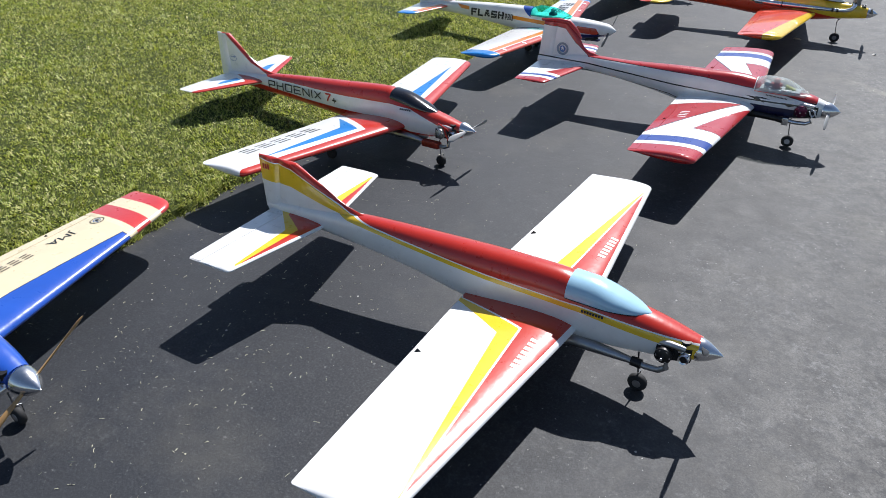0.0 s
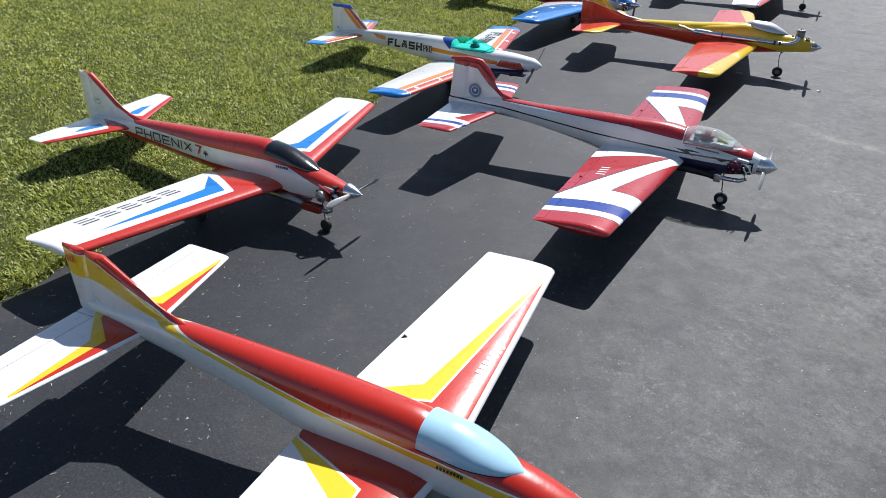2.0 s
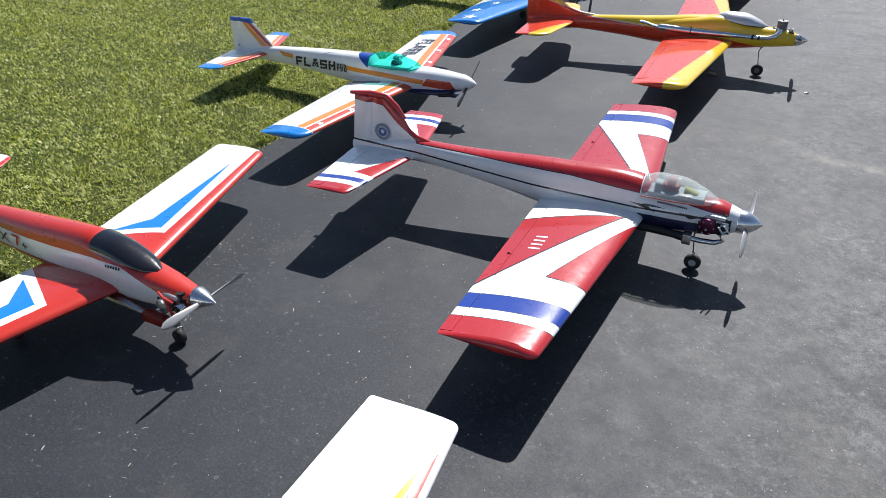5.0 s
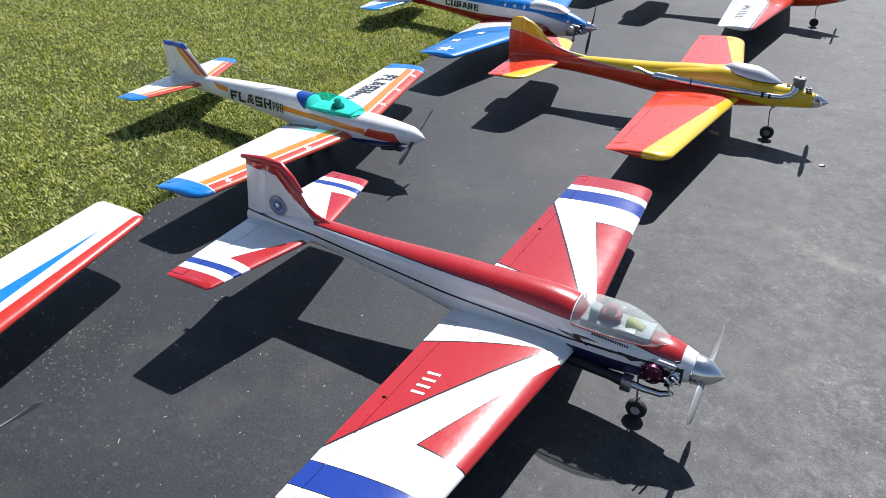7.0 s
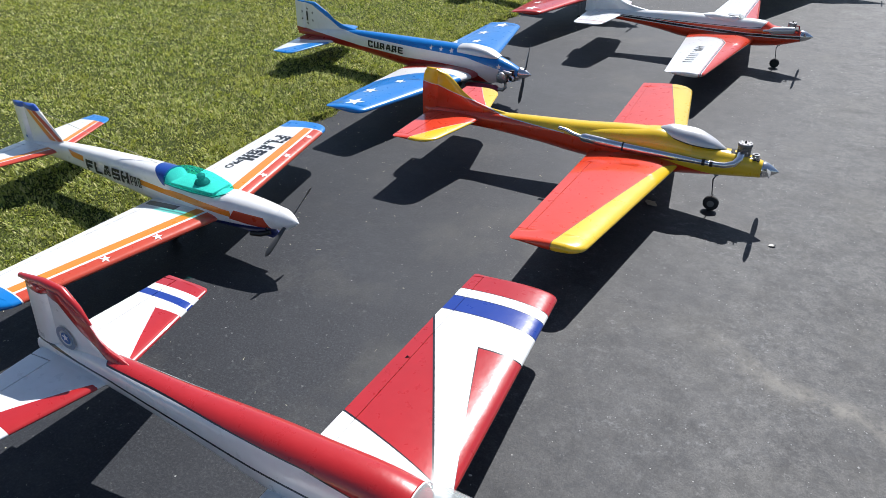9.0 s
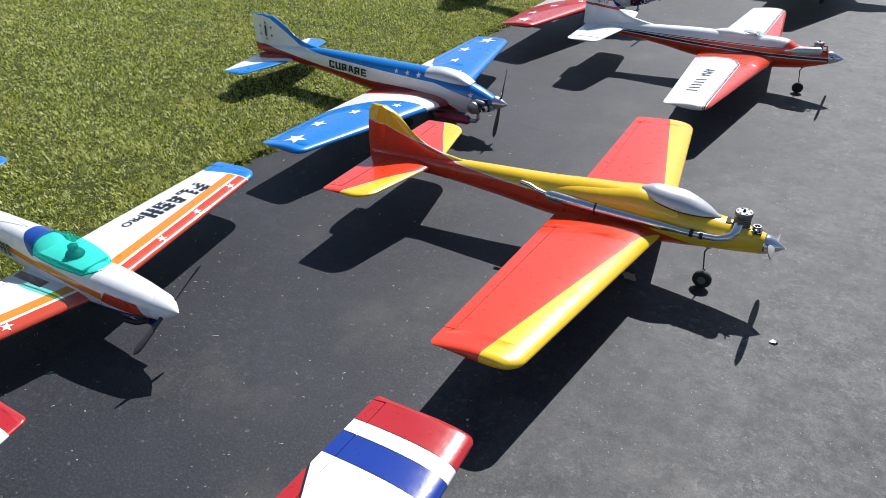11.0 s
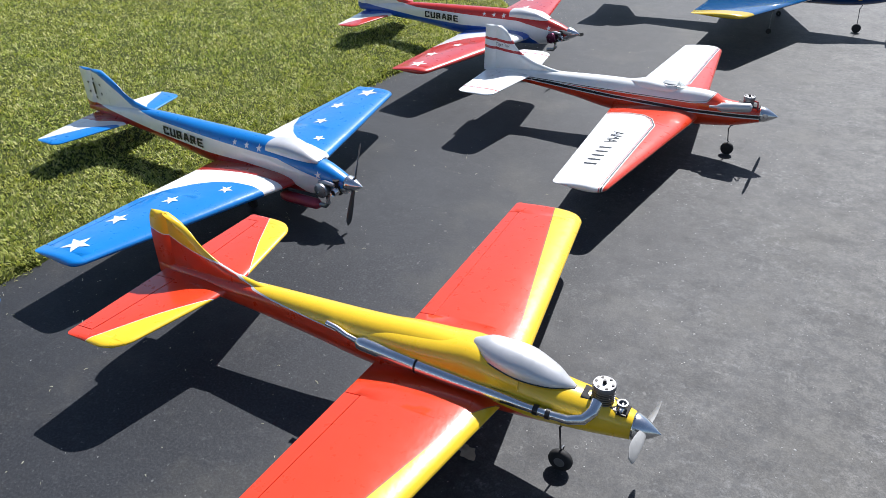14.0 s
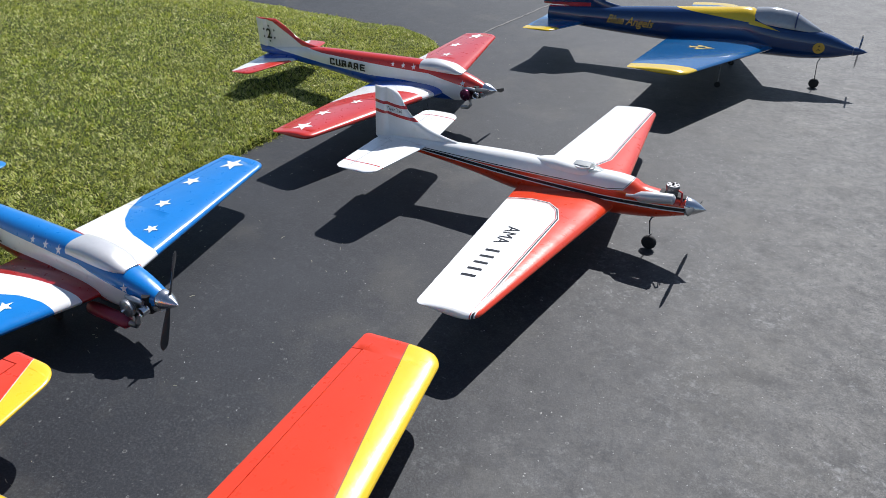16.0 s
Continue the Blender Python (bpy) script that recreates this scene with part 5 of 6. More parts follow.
def phoenix():
    """White hull lettered along the flank, red back and leading edges, smoked canopy."""
    p = plane("white and red lettered model airplane with smoked black canopy", -1.197, 2.478, -4.55, z=0.010, pitch=-0.63)
    red = (0.50, 0.026, 0.012)
    body = Body([(-1.475, 0.200), (-1.3, 0.213), (-1.14, 0.232), (-0.7, 0.268), (-0.43, 0.286), (-0.395, 0.276), (-0.3, 0.240), (-0.19, 0.217), (-0.067, 0.187)],
                [(-1.475, 0.165), (-1.23, 0.145), (-0.9, 0.124), (-0.68, 0.107), (-0.4, 0.096), (-0.25, 0.102), (-0.17, 0.115), (-0.067, 0.130)],
                [(-1.475, 0.010), (-1.2, 0.028), (-0.9, 0.043), (-0.6, 0.055), (-0.3, 0.055), (-0.16, 0.045), (-0.067, 0.028)])
    wing = Surface(-0.318, -0.648, -0.512, -0.742, 0.79, 0.143, 0.166, 0.135, 0.03, 0.03, 0.03)
    stab = Surface(-1.175, -1.450, -1.320, -1.432, 0.325, 0.190, 0.200, 0.08, 0.0, 0.02, 0.02)

    def side(s):
        line = [(-1.5, 0.395), (-1.41, 0.383), (-1.27, 0.268), (-1.15, 0.220), (-0.68, 0.221), (-0.40, 0.231), (-0.30, 0.222), (-0.067, 0.148)]
        low = [(-1.5, 0.10), (-1.2, 0.178), (-1.0, 0.170), (-0.9, 0.162), (-0.7, 0.158), (-0.45, 0.160), (-0.30, 0.125), (-0.16, 0.128), (-0.05, 0.15)]
        return [(s.above(s.x, s.z, line), red), (s.m("SUBTRACT", 1.0, s.above(s.x, s.z, low)), red)]

    def top(s):
        def r(e):
            return [s.poly(s.x, s.ay, [(0, 0), (-0.7, 0), (-0.655 - e, 0.085), (-0.41 - e, 0.205 + e), (0, 0.4)]), s.poly(s.x, s.ay, [(0, 0), (-0.41 - e, 0.204 + e), (-0.535 - e, 0.765 + e * 2), (-0.49, 0.9), (0, 0.9)])]
        bl = [s.poly(s.x, s.ay, [(-0.605, 0.145), (-0.440, 0.220), (-0.510, 0.250)]), s.poly(s.x, s.ay, [(-0.440, 0.217), (-0.511, 0.247), (-0.551, 0.66)])]
        return [(k, (0.005, 0.19, 0.55)) for k in bl] + [(k, WHITE) for k in r(0.012)] + [(k, red) for k in r(0)]

    def htop(s):
        return [(s.poly(s.x, s.ay, [(-1.37, 0.05), (-1.272, 0.085), (-1.350, 0.28), (-1.332, 0.15)]), (0.005, 0.19, 0.55)), (s.poly(s.x, s.ay, [(-1, 0), (-1.40, 0.0), (-1.24, 0.085), (-1, 0.15)]), red),
                (s.poly(s.x, s.ay, [(-1, 0), (-1.24, 0.083), (-1.338, 0.325), (-1, 0.4)]), red)]

    mb, mw, mh = paint("phoenix_hull", WHITE, side), paint("phoenix_wing", WHITE, top), paint("phoenix_tail", WHITE, htop)
    part("fuselage", body.mesh(-1.475, -0.067), mb, p)
    wing_set(p, wing, mw, None)
    wing_set(p, stab, mh, (0.04, 0.29), 0.72, name="stabilizer", flapname="elevator")
    tail(p, [(-1.05, 0.225), (-1.16, 0.237), (-1.255, 0.277), (-1.33, 0.335), (-1.40, 0.389)], [(-1.42, 0.17), (-1.425, 0.389)], [(-1.492, 0.17), (-1.480, 0.389)], 0.18, 0.389, mb)
    part("canopy", dome(-0.400, -0.190, [(-0.400, 0.252), (-0.19, 0.214)], [(-0.400, 0.285), (-0.35, 0.280), (-0.26, 0.250), (-0.19, 0.219)], [(-0.400, 0.047), (-0.3, 0.045), (-0.23, 0.034), (-0.19, 0.010)]), M_SMOKED, p, "smoked black canopy")
    spinner(p, 0.0, 0.166, 0.030, 0.063, turn=radians(93), bladed=M_GREYPROP, blades=0.148, width=0.028)
    part("engine_bay", dome(-0.17, -0.078, [(-0.17, 0.122), (-0.078, 0.133)], [(-0.17, 0.186), (-0.078, 0.176)], [(-0.17, 0.0475), (-0.078, 0.034)], power=5), M_GAP, p)
    side_engine(p, -0.138, -0.012, 0.152, head=M_ALU)
    part("fuel_tube", tube([(-0.12, -0.058, 0.185), (-0.108, -0.066, 0.16), (-0.098, -0.062, 0.135), (-0.105, -0.05, 0.12)], 0.004, seg=8), M_TUBE, p)
    part("fuel_tube", tube([(-0.15, -0.052, 0.19), (-0.12, -0.064, 0.188), (-0.10, -0.055, 0.17)], 0.0035, seg=8), M_TUBE, p)
    part("exhaust_pipe", tube([(-0.10, -0.055, 0.125), (-0.10, -0.058, 0.105), (-0.12, -0.058, 0.096), (-0.15, -0.058, 0.096)], 0.008), M_ALU, p)
    part("muffler", box(-0.225, -0.14, -0.075, -0.045, 0.085, 0.112, bevel=0.006), plain("red_muffler", (0.30, 0.035, 0.02), 0.35, 0.3), p)
    part("tuned_pipe", tube([(-0.22, -0.058, 0.1), (-0.28, -0.054, 0.105), (-0.42, -0.05, 0.108), (-0.5, -0.05, 0.105)], [0.008, 0.014, 0.016, 0.009]), M_ALU, p)
    gear(p, (-0.163, -0.02), [(-0.60, -0.22, 0.136), (-0.60, 0.22, 0.136)], wr=0.023, hub=M_DARKMETAL, top=0.125, sink=0.0095)
    part("flank_letters", block_letters("PHOENIX", 0.046, 0.037, 0.0115, 0.0062, on_side(body, -1.138, 0.174, 0.012), 0.0052), M_BLACK, p, "black capital letters")
    part("flank_mark", block_letters("7", 0.036, 0.040, 0.01, 0.0085, on_side(body, -0.764, 0.177, 0.012), 0.0075), M_REDMARK, p, "red figure")
    part("flank_mark", block_letters("+", 0.026, 0.030, 0.01, 0.0062, on_side(body, -0.722, 0.177, 0.012)), M_BLACK, p)
    part("wing_number", figures(5, 0.056, 0.056, 0.073, 0.0075, lambda u, v: on_wing(wing, -0.628 - 0.17 * u, -0.300)(u, v)), M_BLACK, p, "black figures, shown as bars")
    part("fin_badge", disc_mesh(0.022, 0.024, lambda u, v: (-1.385 + u, -0.0125, 0.275 + v * 0.62)), M_BLUEMARK, p)
    part("badge_letters", bars_mesh(4, 0.005, 0.006, 0.0075, lambda u, v: (-1.40 + u, -0.0125, 0.277 + v)), M_BLUEMARK, p)
    part("name_plate", bars_mesh(6, 0.006, 0.007, 0.009, on_side(body, -0.345, 0.215, -0.02)), M_BLACK, p)
    return p


def flash():
    """White with orange, red and blue trim and a green canopy, low on the lawn's edge."""
    p = plane("white model airplane with orange stripes, blue tips and green canopy", -1.174, 4.222, -1.2, z=0.018, pitch=-0.77)
    org, red, blu = (0.76, 0.24, 0.015), (0.54, 0.06, 0.025), (0.004, 0.185, 0.55)
    body = Body([(-1.34, 0.196), (-1.1, 0.230), (-0.66, 0.243), (-0.532, 0.2435), (-0.524, 0.238), (-0.508, 0.208), (-0.30, 0.203), (-0.27, 0.206), (-0.16, 0.200), (-0.064, 0.188)],
                [(-1.34, 0.172), (-1.0, 0.150), (-0.64, 0.105), (-0.4, 0.086), (-0.2, 0.089), (-0.064, 0.117)],
                [(-1.34, 0.012), (-1.1, 0.028), (-0.66, 0.050), (-0.4, 0.058), (-0.2, 0.052), (-0.064, 0.036)], ((-2.0, 2.6), (-0.3, 2.5), (0.0, 2.1)))
    wing = Surface(-0.298, -0.615, -0.428, -0.630, 0.738, 0.122, 0.140, 0.13, 0.03, 0.05, 0.012)
    stab = Surface(-1.11, -1.345, -1.215, -1.325, 0.306, 0.196, 0.200, 0.08, 0.0, 0.03, 0.01)

    def side(s):
        o = s.between(s.x, s.z, [(-0.66, 0.182), (-0.25, 0.154)], -0.010, 0.011)
        r = s.poly(s.x, s.z, [(-0.248, 0.138), (-0.225, 0.171), (-0.112, 0.165), (-0.085, 0.124)])
        o2 = s.poly(s.x, s.z, [(-1.045, 0.223), (-0.955, 0.215), (-0.955, 0.194), (-1.015, 0.200)])
        rng = s.poly(s.x, s.z, [(-0.65, 0.1), (-0.65, 0.3), (-0.255, 0.3), (-0.235, 0.1)])
        stripe1 = s.poly(s.x, s.z, [(-1.262, 0.345), (-1.235, 0.345), (-1.125, 0.232), (-1.16, 0.232)])
        stripe2 = s.poly(s.x, s.z, [(-1.230, 0.345), (-1.208, 0.345), (-1.100, 0.232), (-1.120, 0.232)])
        cap = s.poly(s.x, s.z, [(-1.4, 0.347), (-1.4, 0.4), (-1.1, 0.4), (-1.1, 0.335)])
        keel = s.m("SUBTRACT", 1.0, s.above(s.x, s.z, [(-1.34, 0.1), (-0.62, 0.1), (-0.32, 0.118), (-0.1, 0.13), (-0.06, 0.13)]))
        back = s.poly(s.x, s.z, [(-0.68, 0.240), (-0.62, 0.3), (-0.5275, 0.3), (-0.524, 0.190), (-0.534, 0.198)])
        return [(s.m("MULTIPLY", o, rng), org), (r, red), (o2, org), (keel, (0.02, 0.03, 0.16)), (back, (0.010, 0.055, 0.30)), (stripe1, org), (stripe2, red), (cap, (0.02, 0.09, 0.42))]

    def top(s):
        def lead(a, b):
            return s.poly(s.x, s.ay, [(-0.29 - a, 0), (-0.425 - a, 0.722), (-0.425 - b, 0.722), (-0.29 - b, 0)])
        tip = s.poly(s.x, s.ay, [(-0.8, 0.690), (-0.60, 0.655), (-0.3, 0.690), (-0.3, 0.9), (-0.8, 0.9)])
        edge = s.poly(s.x, s.ay, [(-0.8, 0.686), (-0.60, 0.651), (-0.3, 0.686), (-0.3, 0.9), (-0.8, 0.9)])
        walk_ = s.poly(s.x, s.ay, [(-0.61, 0.06), (-0.60, 0.09), (-0.45, 0.10), (-0.45, 0.07)])
        return [(lead(-0.1, 0.040), red), (lead(0.050, 0.086), org), (walk_, (0.03, 0.03, 0.04)), (edge, WHITE), (tip, blu)]

    def htop(s):
        def lead(a, b):
            return s.poly(s.x, s.ay, [(-1.11 - a, 0), (-1.215 - a, 0.306), (-1.215 - b, 0.306), (-1.11 - b, 0)])
        return [(lead(-0.1, 0.026), red), (lead(0.031, 0.054), org), (s.poly(s.x, s.ay, [(-1.5, 0.235), (-1.5, 0.4), (-1, 0.4), (-1, 0.262)]), blu)]

    mb, mw, mh = paint("flash_hull", WHITE, side), paint("flash_wing", WHITE, top), paint("flash_tail", WHITE, htop)
    part("fuselage", body.mesh(-1.34, -0.064), mb, p)
    wing_set(p, wing, mw, (0.12, 0.700), 0.86)
    wing_set(p, stab, mh, (0.04, 0.29), 0.74, name="stabilizer", flapname="elevator")
    tail(p, [(-1.085, 0.19), (-1.098, 0.232), (-1.15, 0.292), (-1.212, 0.361)], [(-1.285, 0.185), (-1.275, 0.362)], [(-1.345, 0.175), (-1.335, 0.362)], 0.19, 0.361, mb)
    part("cockpit_floor", box(-0.506, -0.315, -0.042, 0.042, 0.199, 0.2085, bevel=0.003), plain("pale_cockpit_floor", (0.62, 0.68, 0.66), 0.6), p)
    part("doll", turned([(0.2065, 0.020), (0.212, 0.027), (0.222, 0.022), (0.228, 0.010), (0.233, 0.0145), (0.241, 0.014), (0.247, 0.004)], axis="z", at=(-0.400, 0, 0), seg=14), M_DOLL, p)
    part("canopy", dome(-0.528, -0.275, [(-0.528, 0.204), (-0.275, 0.197)], [(-0.528, 0.2430), (-0.47, 0.256), (-0.40, 0.250), (-0.33, 0.226), (-0.275, 0.204)], [(-0.528, 0.0515), (-0.4, 0.0560), (-0.31, 0.045), (-0.275, 0.012)], power=2.2), M_GREEN, p, "transparent green canopy")
    part("canopy_rim", tube([(-0.525, -0.0525, 0.205), (-0.47, -0.0575, 0.204), (-0.40, -0.059, 0.202), (-0.31, -0.050, 0.199), (-0.27, -0.010, 0.204)], 0.002, seg=6), plain("green_rim", (0.01, 0.2, 0.16), 0.4), p)
    spinner(p, 0.0, 0.152, 0.037, 0.066, mat=M_WHITEPLASTIC, turn=radians(64), bladed=M_DARKPROP, blades=0.142, width=0.022)
    part("exhaust_outlet", tube([(-0.10, -0.03, 0.112), (-0.13, -0.042, 0.102), (-0.17, -0.045, 0.098)], 0.008), M_DARKMETAL, p)
    part("cowl_screw", turned([(-0.047, 0.005), (-0.052, 0.004)], axis="y", at=(-0.095, 0, 0.135), seg=10), M_BLACK, p)
    part("skid", box(-0.32, -0.10, -0.02, 0.02, 0.084, 0.094, bevel=0.004), plain("navy_keel", (0.02, 0.03, 0.16), 0.4), p)
    for sx, sy in ((-0.53, -0.06), (-0.53, 0.06)):
        wheel(p, sx, sy, 0.024, 0.018, M_DARKMETAL, 0.011)
        part("gear_leg", tube([(sx, sy + 0.013, 0.013), (sx, sy + 0.013, 0.06), (sx, sy + 0.004, 0.115)], 0.0026, seg=8), M_STEEL, p)
    part("flank_letters", block_letters("FLASH", 0.040, 0.045, 0.0085, 0.0135, on_side(body, -0.942, 0.165, -0.02), 0.0115, 0.12), M_CHECKSIDE, p, "bold black capital letters")
    part("flank_letters", block_letters("PRO", 0.0150, 0.036, 0.0045, 0.0050, on_side(body, -0.697, 0.162, -0.02)), M_BLACK, p, "small black capital letters")
    part("wing_letters", block_letters("FLASH", 0.042, 0.082, 0.0080, 0.0165, lambda u, v: (-0.560 + v, 0.565 - u - 0.02 * v, wing.top(-0.560 + v, 0.565 - u, 0.0018)), 0.0215), M_CHECKTOP, p, "bold black capital letters")
    part("wing_letters", text_mesh("PRO", 0.050, lambda u, v: (-0.552 + v, 0.318 - u, wing.top(-0.552 + v, 0.318 - u, 0.0018)), 0.8, 0.0010), M_BLACK, p, "small black capital letters")
    for y in (0.25, 0.42, 0.60):
        for sd in (-1, 1):
            xx = -0.29 - 0.187 * y - 0.024
            part("star", star_mesh(0.017, lambda u, v, xx=xx, yy=sd * y: (xx + v, yy - u, wing.top(xx + v, yy - u, 0.0016))), M_WHITE, p)
    part("fin_badge", star_mesh(0.009, lambda u, v: (-1.30 + u, -0.0125, 0.225 + v)), M_BLUEMARK, p)
    part("aerial", tube([(-1.335, 0.0, 0.362), (-1.0, 0.0, 0.306), (-0.6, 0.0, 0.243)], 0.0009, seg=5), M_STRAW, p, "thin aerial wire")
    return p


def curare(x, y, yaw, top_c, low_c, number, label, head, z=0.0, roll=0.0, pitch=0.0):
    """Curved white sweeps on the wing, stars, a lettered flank and a silver canopy."""
    p = plane(label, x, y, yaw, z, roll, pitch)
    body = Body([(-1.45, 0.208), (-1.3, 0.226), (-1.065, 0.250), (-0.7, 0.256), (-0.42, 0.258), (-0.385, 0.252), (-0.25, 0.238), (-0.176, 0.224), (-0.10, 0.197), (-0.062, 0.178)],
                [(-1.45, 0.185), (-1.27, 0.168), (-1.0, 0.142), (-0.69, 0.100), (-0.45, 0.080), (-0.226, 0.086), (-0.062, 0.120)],
                [(-1.45, 0.010), (-1.2, 0.028), (-0.9, 0.044), (-0.6, 0.055), (-0.3, 0.055), (-0.16, 0.046), (-0.062, 0.028)])
    wing = Surface(-0.262, -0.665, -0.436, -0.632, 0.822, 0.132, 0.158, 0.135, 0.03, 0.035, 0.015)
    stab = Surface(-1.17, -1.42, -1.262, -1.385, 0.315, 0.178, 0.172, 0.08, 0.0, 0.03, 0.02)

    def side(s):
        top = [(-1.48, 0.372), (-1.335, 0.358), (-1.24, 0.304), (-1.15, 0.250), (-1.0, 0.233), (-0.69, 0.222), (-0.34, 0.211), (-0.155, 0.172), (-0.05, 0.14)]
        low = [(-1.48, 0.228), (-1.25, 0.208), (-1.0, 0.181), (-0.70, 0.163), (-0.50, 0.165), (-0.378, 0.160), (-0.29, 0.142), (-0.235, 0.110), (-0.18, 0.05), (-0.05, 0.05)]
        return [(s.above(s.x, s.z, top), top_c), (s.m("SUBTRACT", 1.0, s.above(s.x, s.z, low)), low_c)]

    def topw(s):
        sweep = [(-0.75, 0.60), (-0.66, 0.445), (-0.60, 0.325), (-0.545, 0.262), (-0.49, 0.222), (-0.42, 0.195), (-0.34, 0.180), (-0.27, 0.178), (-0.20, 0.19)]
        inner = [(-0.75, 0.17), (-0.60, 0.138), (-0.45, 0.118), (-0.30, 0.105), (-0.2, 0.10)]
        return [(s.m("SUBTRACT", 1.0, s.above(s.x, s.ay, sweep)), WHITE), (s.m("SUBTRACT", 1.0, s.above(s.x, s.ay, inner)), low_c)]

    def htop(s):
        sweep = [(-1.5, 0.42), (-1.36, 0.29), (-1.28, 0.15), (-1.2, 0.07), (-1.1, 0.05)]
        inner = [(-1.5, 0.09), (-1.30, 0.085), (-1.2, 0.04), (-1.1, 0.04)]
        return [(s.m("SUBTRACT", 1.0, s.above(s.x, s.ay, sweep)), WHITE), (s.m("SUBTRACT", 1.0, s.above(s.x, s.ay, inner)), low_c)]

    key = "blue" if number == "1" else "red"
    mb, mw, mh = paint(key + "_star_hull", WHITE, side), paint(key + "_star_wing", top_c, topw), paint(key + "_star_tail", top_c, htop)
    part("fuselage", body.mesh(-1.45, -0.062), mb, p)
    wing_set(p, wing, mw, (0.35, 0.78), 0.86)
    wing_set(p, stab, mh, (0.05, 0.28), 0.72, name="stabilizer", flapname="elevator")
    tail(p, [(-0.98, 0.245), (-1.08, 0.255), (-1.155, 0.274), (-1.242, 0.329), (-1.32, 0.371)], [(-1.40, 0.19), (-1.385, 0.371)], [(-1.462, 0.19), (-1.458, 0.371)], 0.20, 0.371, mb)
    part("canopy", dome(-0.392, -0.172, [(-0.392, 0.230), (-0.172, 0.219)], [(-0.392, 0.2595), (-0.33, 0.266), (-0.24, 0.257), (-0.172, 0.227)], [(-0.392, 0.0475), (-0.28, 0.0465), (-0.21, 0.040), (-0.172, 0.026)], power=2.7), M_SILVER, p, "silver painted canopy")
    spinner(p, 0.0, 0.157, 0.030, 0.060, turn=radians(22 if number == "1" else 108), bladed=M_DARKPROP, blades=0.145)
    part("engine_bay", dome(-0.165, -0.075, [(-0.165, 0.110), (-0.075, 0.122)], [(-0.165, 0.168), (-0.075, 0.163)], [(-0.165, 0.0485), (-0.075, 0.034)], power=5), M_GAP, p)
    side_engine(p, -0.132, -0.020, 0.142, head=head, r=0.0265)
    part("exhaust_pipe", tube([(-0.115, -0.055, 0.12), (-0.112, -0.058, 0.095), (-0.125, -0.058, 0.080), (-0.16, -0.058, 0.078)], 0.009), M_ALU, p)
    if number == "1":
        part("muffler", tube([(-0.15, -0.058, 0.078), (-0.165, -0.058, 0.077), (-0.30, -0.056, 0.072), (-0.325, -0.056, 0.072), (-0.34, -0.056, 0.073)], [0.010, 0.0200, 0.0205, 0.018, 0.006]), M_MAROONPIPE, p, "maroon tube muffler")
    for sx, sy in ((-0.46, -0.09), (-0.46, 0.09)):
        wheel(p, sx, sy, 0.022, 0.018, M_DARKMETAL, z * 1.32)
        part("gear_leg", tube([(sx, sy + 0.013, 0.022 - z * 1.32), (sx, sy + 0.013, 0.055 - z), (sx, sy + 0.004, 0.12)], 0.0026, seg=8), M_STEEL, p)
    part("flank_letters", block_letters("CURARE", 0.032, 0.034, 0.0075, 0.0098, on_side(body, -0.942, 0.1855, -0.040), 0.0072), M_BLACK, p, "bold black capital letters")
    for xx, r in ((-0.545, 0.012), (-0.485, 0.013), (-0.425, 0.0145)):
        part("star", star_mesh(r, on_side(body, xx, 0.232), 0.2), M_WHITE, p)
    part("star", star_mesh(0.014, on_side(body, -0.158, 0.186), 0.2), M_WHITE, p)
    for xx, yy, r in ((-0.525, 0.742, 0.048), (-0.560, 0.570, 0.038), (-0.510, 0.395, 0.032), (-0.400, 0.250, 0.026)):
        for sd in (-1, 1):
            part("star", star_mesh(r, lambda u, v, xx=xx, yy=sd * yy: (xx + v, yy - u, wing.top(xx + v, yy - u, 0.002)), 0.25), M_WHITE, p)
    fz = lambda u, v: (-1.375 + u, -0.0125, 0.272 + v)
    part("fin_figure", text_mesh(number, 0.072, lambda u, v: fz(u - 0.016, v - 0.004), 1.0, 0.0018), M_BLACK, p, "black figure")
    for k in range(6):
        a = k * math.pi / 3 + 0.5
        part("star", star_mesh(0.0085, lambda u, v, a=a: fz(u + 0.004 + 0.042 * math.cos(a), v + 0.021 + 0.040 * math.sin(a))), M_BLACK, p)
    return p


